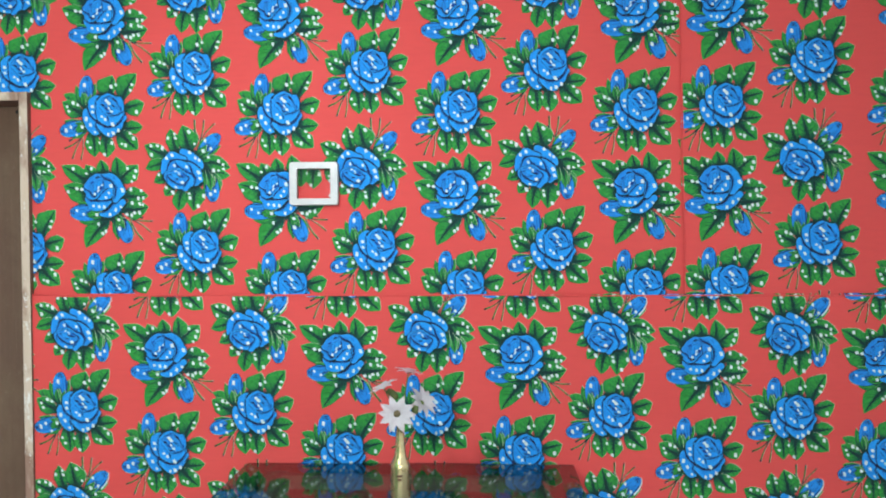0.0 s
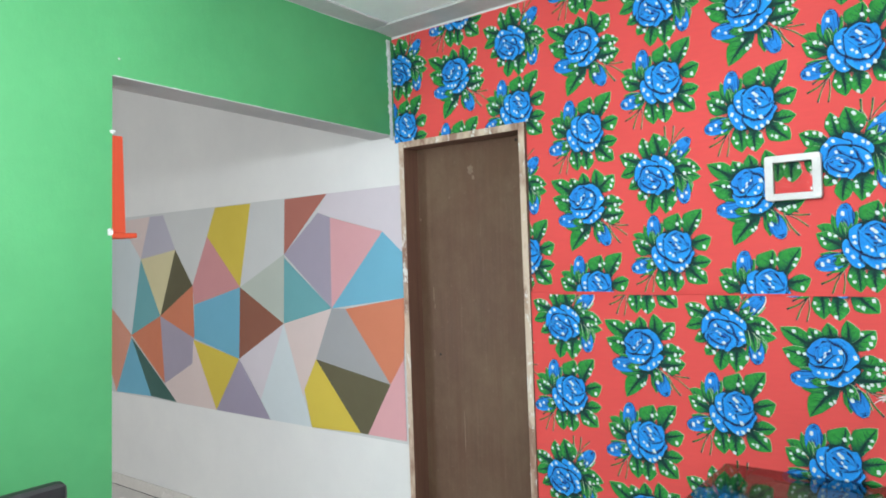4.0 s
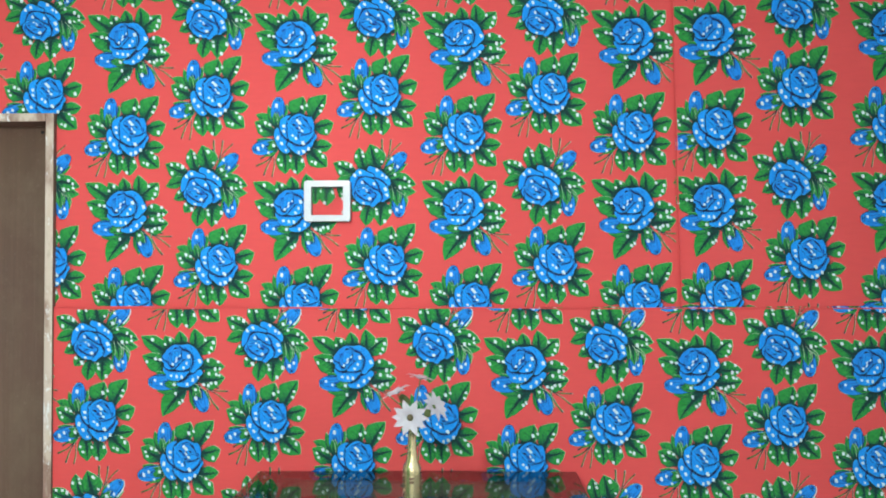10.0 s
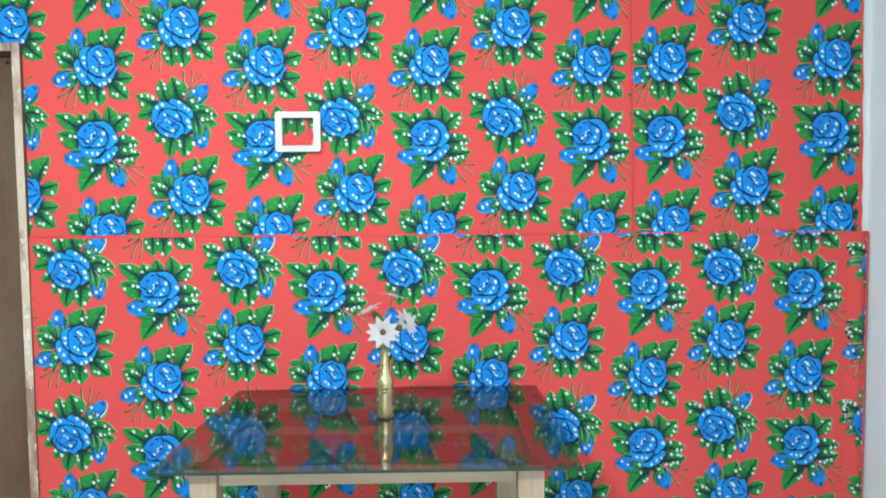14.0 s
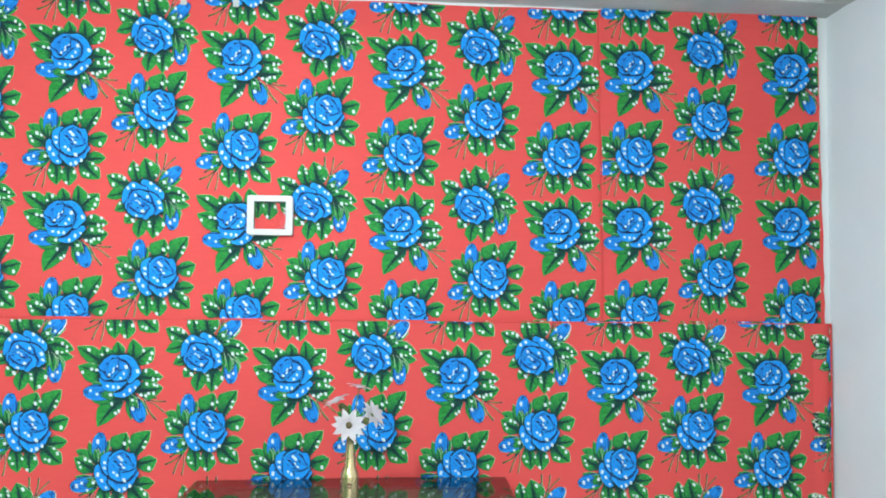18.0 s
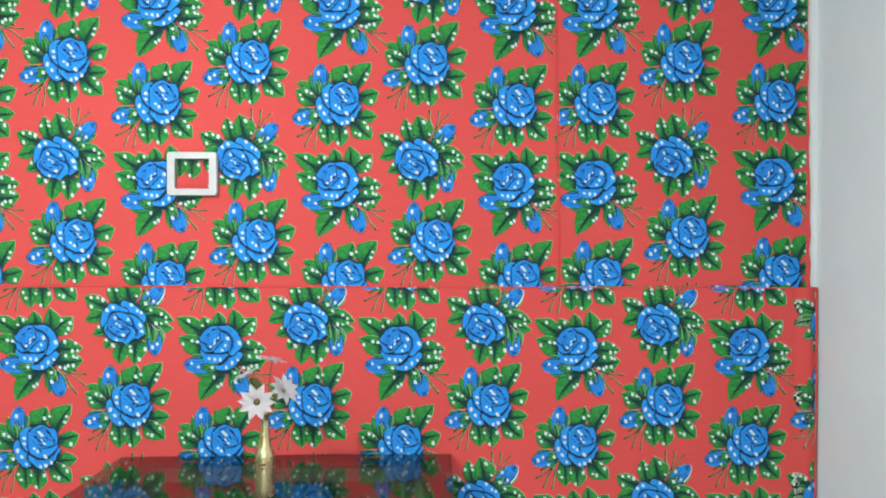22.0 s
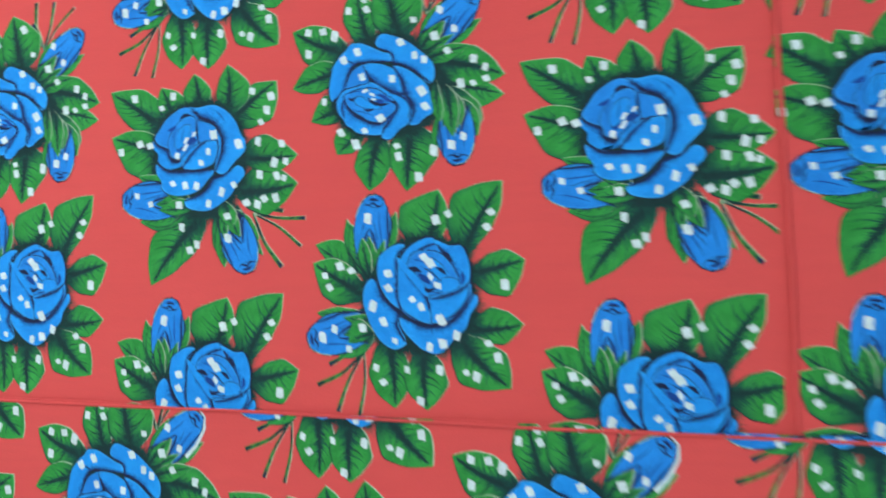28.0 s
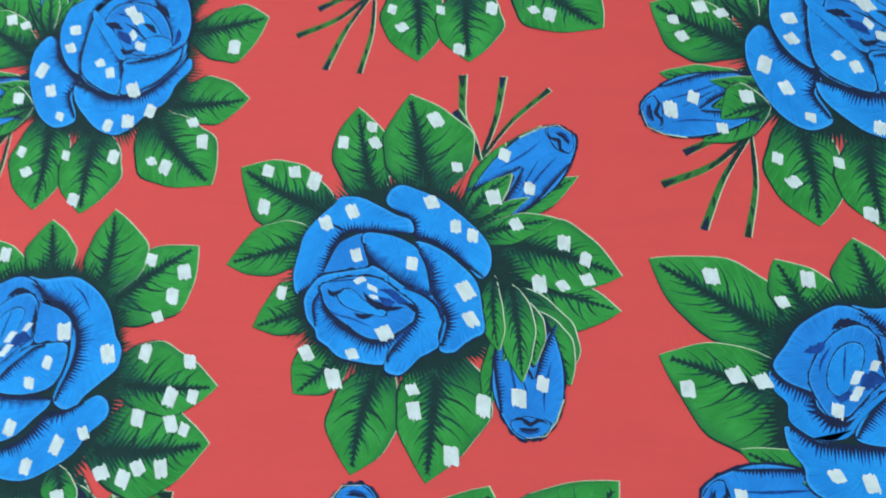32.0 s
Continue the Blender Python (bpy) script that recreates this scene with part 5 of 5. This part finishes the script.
door = tagged(new("door_1"), "closed brown plywood door in a raw reddish wooden frame", "door", kind="structure")
part("door_leaf", box(DOOR_L + 0.03, DOOR_R - 0.03, WALL + 0.075, WALL + 0.11, 0.008, DOOR_T - 0.03), leaf_wood(), door)
for name, a, b, z0, z1 in (("jamb", DOOR_L, DOOR_L + 0.03, 0, DOOR_T), ("jamb", DOOR_R - 0.03, DOOR_R, 0, DOOR_T), ("head", DOOR_L + 0.03, DOOR_R - 0.03, DOOR_T - 0.03, DOOR_T)):
    bm = box(a, b, WALL - 0.026, WALL + 0.14, z0, z1, 0.003)
    for f in bm.faces:
        f.normal_update()
        f.material_index = 1 if f.normal.y < -0.3 or (name == "head" and f.normal.z > 0.5) else 0
    part(name, bm, [JAMB_WOOD, JAMB_EDGE], door)
part("latch_hole", tube([(DOOR_L + 0.13, WALL + 0.0735, 1.08), (DOOR_L + 0.13, WALL + 0.076, 1.08)], 0.006), DARK_METAL, door)
part("knot", tube([(DOOR_R - 0.10, WALL + 0.074, 2.03), (DOOR_R - 0.10, WALL + 0.0755, 2.03)], 0.007), DARK_METAL, door)
SCUFF = mottled("pale_scuffed_wood", (0.235, 0.175, 0.130), (0.165, 0.110, 0.076), 60, 220, 0.7, 0.3, 0.001)
rng = random.Random(8)
for x, z, w, h in ((-1.664, 1.926, 0.018, 0.028), (-1.650, 1.890, 0.010, 0.012), (-1.898, 1.36, 0.004, 0.040), (-1.893, 1.305, 0.003, 0.016), (-1.962, 1.717, 0.007, 0.007), (-1.905, 1.08, 0.003, 0.022), (-1.745, 0.738, 0.003, 0.110)):
    bm = bmesh.new()
    bm.faces.new([bm.verts.new((x + w * math.cos(a) * k, WALL + 0.0745, z + h * math.sin(a) * k)) for a, k in ((2 * math.pi * i / 14, rng.uniform(0.55, 1.1)) for i in range(14))])
    part("scuff", bm, SCUFF, door, "pale scuff mark")
tagged(part("wall_behind_door", box(DOOR_L - 0.1, DOOR_R + 0.1, WALL + 0.16, WALL + 0.2, 0, 2.2), WHITE_WALL), "plain wall closing the doorway", "wall", kind="structure")
# chipped plaster where the green wall meets the cloth
bm = box(LEFT - 0.004, LEFT + 0.004, WALL - 0.030, WALL - 0.020, 2.10, 2.57)
bmesh.ops.subdivide_edges(bm, edges=[e for e in bm.edges if abs(e.verts[0].co.z - e.verts[1].co.z) > 0.2], cuts=40)
rng = random.Random(21)
for v in bm.verts:
    if v.co.x > LEFT:
        v.co.x += rng.uniform(0, 0.004)
    if v.co.y < WALL - 0.025:
        v.co.y -= rng.uniform(0, 0.016)
tagged(part("trim_corner", bm, PLASTER), "chipped white plaster strip in the corner", "trim", kind="structure")

# thin bare edge where the green paint stops at the lintel
bm = bmesh.new()
ends = []
for k in range(61):
    f = k / 60
    y, z = END_HIGH + 0.002 + (WALL - 0.037 - END_HIGH) * f, LINTEL + (LINTEL_IN - LINTEL) * f
    top = z + max(0.0004, 0.0014 + 0.0022 * noise.noise((y * 9, 3.0, 0.0)) + rng.uniform(-0.0006, 0.0008))
    ends.append([bm.verts.new((x, y, h)) for x, h in ((LEFT - 0.003, z - 0.001), (LEFT + 0.0016, z - 0.001), (LEFT + 0.0016, top), (LEFT - 0.003, top))])
for a, b in zip(ends, ends[1:]):
    for k in range(4):
        bm.faces.new((a[k], b[k], b[(k + 1) % 4], a[(k + 1) % 4]))
bmesh.ops.recalc_face_normals(bm, faces=bm.faces)
tagged(part("trim_edge", bm, PLASTER), "bare whitish lower edge of the green lintel", "trim", kind="structure")
part("nail_hole", tube([(LEFT - 0.002, 0.862, 2.213), (LEFT + 0.0008, 0.862, 2.213)], 0.0045, 5), CEMENT, bpy.data.objects["wall_west"])

# ---- white outlet frame on the cloth ----
plate = tagged(new("outlet_frame"), "white plastic outlet frame screwed over the cloth, with an added darkening sheet", "outlet frame")
plate.location = (-0.333, F1, 1.756)
W2, H2, B = 0.083, 0.0735, 0.026
BZ = 0.023
bm = bmesh.new()
loops = []
for w, h, y in ((W2, H2, 0.0), (W2, H2, -0.024), (W2 - 0.002, H2 - 0.002, -0.026), (W2 - B + 0.0015, H2 - BZ + 0.0015, -0.026), (W2 - B, H2 - BZ, -0.0245), (W2 - B, H2 - BZ, 0.0)):
    r = 0.010 if w > W2 - 0.01 else 0.003
    loops.append([bm.verts.new((sx * (w - r) + r * math.cos(a), y, sz * (h - r) + r * math.sin(a)))
                  for sx, sz, q in ((1, 1, 0), (-1, 1, 1), (-1, -1, 2), (1, -1, 3)) for a in (math.pi / 2 * (q + k / 4) for k in range(5))])
for a, b in zip(loops, loops[1:] + loops[:1]):
    for k in range(20):
        j = (k + 1) % 20
        bm.faces.new((a[k], a[j], b[j], b[k]))
bmesh.ops.recalc_face_normals(bm, faces=bm.faces)
part("frame", bm, WHITE_PLASTIC, plate)
for sx in (-1, 1):
    for sz in (-1, 1):
        part("screw", tube([(sx * (W2 - 0.012), -0.028, sz * (H2 - 0.012)), (sx * (W2 - 0.012), -0.025, sz * (H2 - 0.012))], 0.003), SCREW, plate)
patch = part("cloth_patch", box(-W2 + B - 0.004, W2 - B + 0.004, -0.0040, -0.0030, -H2 + BZ - 0.004, H2 - BZ + 0.004), RED, plate, "scrap of the rose-printed cloth inside the frame")
for name, source, mesh in ROSES["C"]:
    b = clipped(source, -6, 0.000, 0.126, [(-W2 + B, W2 - B, -H2 + BZ, H2 - BZ)])
    if b.faces:
        b.transform(Matrix.Translation((0.000, -0.0042, 0.126)))
        part(name, b, PRINTS, patch)
    else:
        b.free()
# added tinted sheet, stands in for the darker inside of the frame
DARKENING = Nodes("darkening_clear_tint", (0.74, 0.71, 0.71), 0.02)
DARKENING.bsdf.inputs["Transmission Weight"].default_value = 1.0
DARKENING.bsdf.inputs["IOR"].default_value = 1.12
pane = part("pane", box(-W2 + B + 0.0003, W2 - B - 0.0003, -0.0155, -0.0140, -H2 + BZ + 0.0003, H2 - BZ - 0.0003), DARKENING.mat, plate, "tinted clear sheet added to darken the inside of the frame")
pane.visible_shadow = False
part("lug", box(W2 - B - 0.008, W2 - B - 0.0005, -0.011, 0, 0.004, 0.016), WHITE_PLASTIC, plate)
part("lug", box(W2 - B - 0.008, W2 - B - 0.0005, -0.011, 0, -0.045, -0.034), WHITE_PLASTIC, plate)

# tape at the top of the cloth
TAPE = Nodes("whitish_tape", (0.70, 0.71, 0.68), 0.35)
TAPE.bsdf.inputs["Alpha"].default_value = 0.55
for x in (-0.665, -0.475):
    tape = tagged(part("tape", box(x - 0.011, x + 0.011, F1 - 0.0035, F1 - 0.003, 2.535, 2.585), TAPE.mat), "strip of whitish adhesive tape holding the cloth", "tape", "tapes on the cloth")

# ---- table ----
table = tagged(new("glass_table"), "table with a smoky glass top on a raw wooden frame", "table")
table.matrix_world = pose(-0.030, 1.765, 0, 0, 0, -2.0)
GLASS = Nodes("smoky_green_glass", (0.32, 0.37, 0.37), 0.05)
GLASS.bsdf.inputs["Transmission Weight"].default_value = 1.0
GLASS.bsdf.inputs["IOR"].default_value = 1.62
TOP = 0.795
GLASS_EDGE = mottled("dark_green_glass_edge", (0.010, 0.026, 0.024), (0.016, 0.036, 0.032), 20, 100, 0.5, 0.05)
bm = box(-0.56, 0.56, -0.42, 0.42, TOP - 0.008, TOP)
for f in bm.faces:
    f.normal_update()
    f.material_index = 1 if abs(f.normal.z) < 0.5 else 0
part("glass_top", bm, [GLASS.mat, GLASS_EDGE], table, "smoky greenish glass top with a dark edge")
for sx in (-1, 1):
    for sy, y in ((-1, -0.36), (1, 0.30)):
        x = 0.43 * sx
        part("leg", box(x - 0.035, x + 0.035, y - 0.03, y + 0.03, 0, TOP - 0.0085, 0.003), RAW_WOOD, table)
for y in (-0.36, 0.30):
    part("rail", box(-0.394, 0.394, y - 0.012, y + 0.012, TOP - 0.055, TOP - 0.0085, 0.002), RAW_WOOD_X, table)
for x in (-0.43, 0.43):
    part("side_rail", box(x - 0.012, x + 0.012, -0.329, 0.269, TOP - 0.055, TOP - 0.0085, 0.002), RAW_WOOD, table)
part("cross_rail", box(-0.417, 0.417, -0.045, 0.015, TOP - 0.035, TOP - 0.0085, 0.002), RAW_WOOD_X, table)

# ---- bottle vase with paper daisies ----
GOLD = mottled("gold_paint", (0.82, 0.66, 0.38), (0.70, 0.54, 0.28), 30, 160, 0.24, 0.12, 0.001, None, 0.9)
vase = tagged(part("bottle_vase", lathe([(0.022, 0), (0.0275, 0.003), (0.0285, 0.010), (0.0285, 0.116), (0.0278, 0.124), (0.0250, 0.132), (0.0200, 0.142), (0.0172, 0.152), (0.0150, 0.172), (0.0126, 0.205), (0.0108, 0.232), (0.0122, 0.234), (0.0122, 0.250), (0.0095, 0.250), (0.0090, 0.21)]), GOLD, None, "", True), "gold-painted glass bottle used as a vase", "vase")
vase.location = (-0.012, 1.80, TOP)
for z, half in ((0.098, 0.30), (0.088, 0.22)):
    bm = bmesh.new()
    grid = [[bm.verts.new((0.0288 * math.sin(a), -0.0288 * math.cos(a), z + h)) for h in (-0.003, 0.003)] for a in (half * (k / 4 - 1) for k in range(9))]
    for a, b in zip(grid, grid[1:]):
        bm.faces.new((a[0], b[0], b[1], a[1]))
    part("printed_mark", bm, JAMB_WOOD, vase, "small worn brown mark")
PETAL_WHITE = mottled("white_paper_petal", (0.80, 0.77, 0.79), (0.76, 0.69, 0.72), 40, 200, 0.7, 0.2, 0.0005)
PETAL_PINK = mottled("pinkish_paper_petal", (0.72, 0.50, 0.55), (0.78, 0.66, 0.68), 40, 200, 0.7, 0.2, 0.0005)
EYE_DARK = mottled("dark_flower_eye", (0.05, 0.04, 0.03), (0.16, 0.12, 0.05), 300, 600, 0.9, 0.5)
GREEN_STEM = mottled("olive_stem", (0.13, 0.15, 0.04), (0.08, 0.11, 0.03), 30, 100, 0.7, 0.2)


def daisy(head, aim, size, petals, mat, eye=True):
    f = tagged(new("artificial_daisy"), "white artificial daisy with pointed petals and a dark eye" if eye else "pale pinkish artificial daisy turned aside", "flower", "daisies in the vase")
    root = Vector((-0.012, 1.80, TOP + 0.215))
    head = Vector(head)
    f.location = root
    turn = Vector(aim).to_track_quat("Z", "Y").to_matrix().to_4x4()
    mid = root.lerp(head, 0.55) + Vector((0, 0.004, 0.012))
    back = head - turn.to_3x3() @ Vector((0, 0, 0.012))
    part("stem", tube([Vector((0, 0, 0)), mid - root, back - root, head - root], 0.0018), GREEN_STEM, f)
    for i in range(petals):
        bm = bmesh.new()
        rows = []
        for j in range(7):
            s = j / 6
            w = size * 0.235 * math.sin(math.pi * min(1, s * 0.93 + 0.07) ** 0.8)
            z = 0.16 * size * math.sin(s * 2.4) - 0.05 * size * (i % 2)
            rows.append([bm.verts.new((0.004 + s * size, -w, z)), bm.verts.new((0.004 + s * size, 0, z - 0.03 * size)), bm.verts.new((0.004 + s * size, w, z))])
        for a, b in zip(rows, rows[1:]):
            for k in range(2):
                bm.faces.new((a[k], b[k], b[k + 1], a[k + 1])).material_index = 1 if a is rows[5] else 0
        bmesh.ops.solidify(bm, geom=bm.faces, thickness=0.0005)
        bm.transform(Matrix.Translation(head - root) @ turn @ Matrix.Rotation(2 * math.pi * (i + 0.2 * math.sin(i * 5)) / petals, 4, "Z"))
        part("petal", bm, [mat, PETAL_PINK], f)
    if eye:
        bm = bmesh.new()
        bmesh.ops.create_icosphere(bm, subdivisions=2, radius=1.0)
        bm.transform(Matrix.Translation(head - root) @ turn @ Matrix.Translation((0, 0, 0.002)) @ Matrix.Diagonal((size * 0.2, size * 0.2, size * 0.14, 1)))
        part("eye", bm, EYE_DARK, f, "dark eye", True)
    return f


daisy((-0.011, 1.700, 1.090), (-0.10, -1, 0.12), 0.050, 10, PETAL_WHITE)
daisy((0.058, 1.720, 1.118), (0.68, -0.46, 0.54), 0.045, 10, PETAL_WHITE, False)
daisy((-0.053, 1.750, 1.152), (-0.42, -0.06, 0.90), 0.041, 9, PETAL_WHITE, False)
daisy((0.016, 1.770, 1.190), (0.20, 0.02, 0.97), 0.038, 9, PETAL_PINK, False)
for place, turn, size in (((0.044, 1.715, 1.104), 0.7, 1.25), ((-0.030, 1.77, 1.128), -0.8, 1.1)):
    bm = bmesh.new()
    bmesh.ops.create_icosphere(bm, subdivisions=2, radius=1.0)
    bm.transform(Matrix.Rotation(turn, 4, "Y") @ Matrix.Diagonal((0.010 * size, 0.008 * size, 0.019 * size, 1)))
    bud = tagged(part("flower_bud", bm, GREEN_STEM, None, "", True), "olive-green closed flower bud in the vase", "flower", "buds in the vase")
    bud.location = place
    part("stem", tube([(0, 0, 0), (Vector((-0.012, 1.80, TOP + 0.215)) - Vector(place)) * 0.5 + Vector((0, 0, -0.004)), Vector((-0.012, 1.80, TOP + 0.215)) - Vector(place)], 0.0014), GREEN_STEM, bud)

# ---- black chair by the green wall ----
chair = tagged(new("black_chair"), "black padded chair beside the green wall", "chair")
chair.matrix_world = pose(-1.56, 0.30, 0, 0, 0, 90)
part("seat", box(-0.22, 0.22, -0.22, 0.22, 0.42, 0.48, 0.02, 3), BLACK, chair)
part("backrest", box(-0.24, 0.24, 0.19, 0.24, 0.60, 1.0, 0.022, 3), BLACK, chair)
for sx in (-1, 1):
    part("leg", tube([(0.19 * sx, -0.19, 0), (0.19 * sx, -0.19, 0.42)], 0.012), DARK_METAL, chair)
    part("leg", tube([(0.19 * sx, 0.21, 0), (0.19 * sx, 0.20, 0.42), (0.19 * sx, 0.215, 0.62)], 0.012), DARK_METAL, chair)
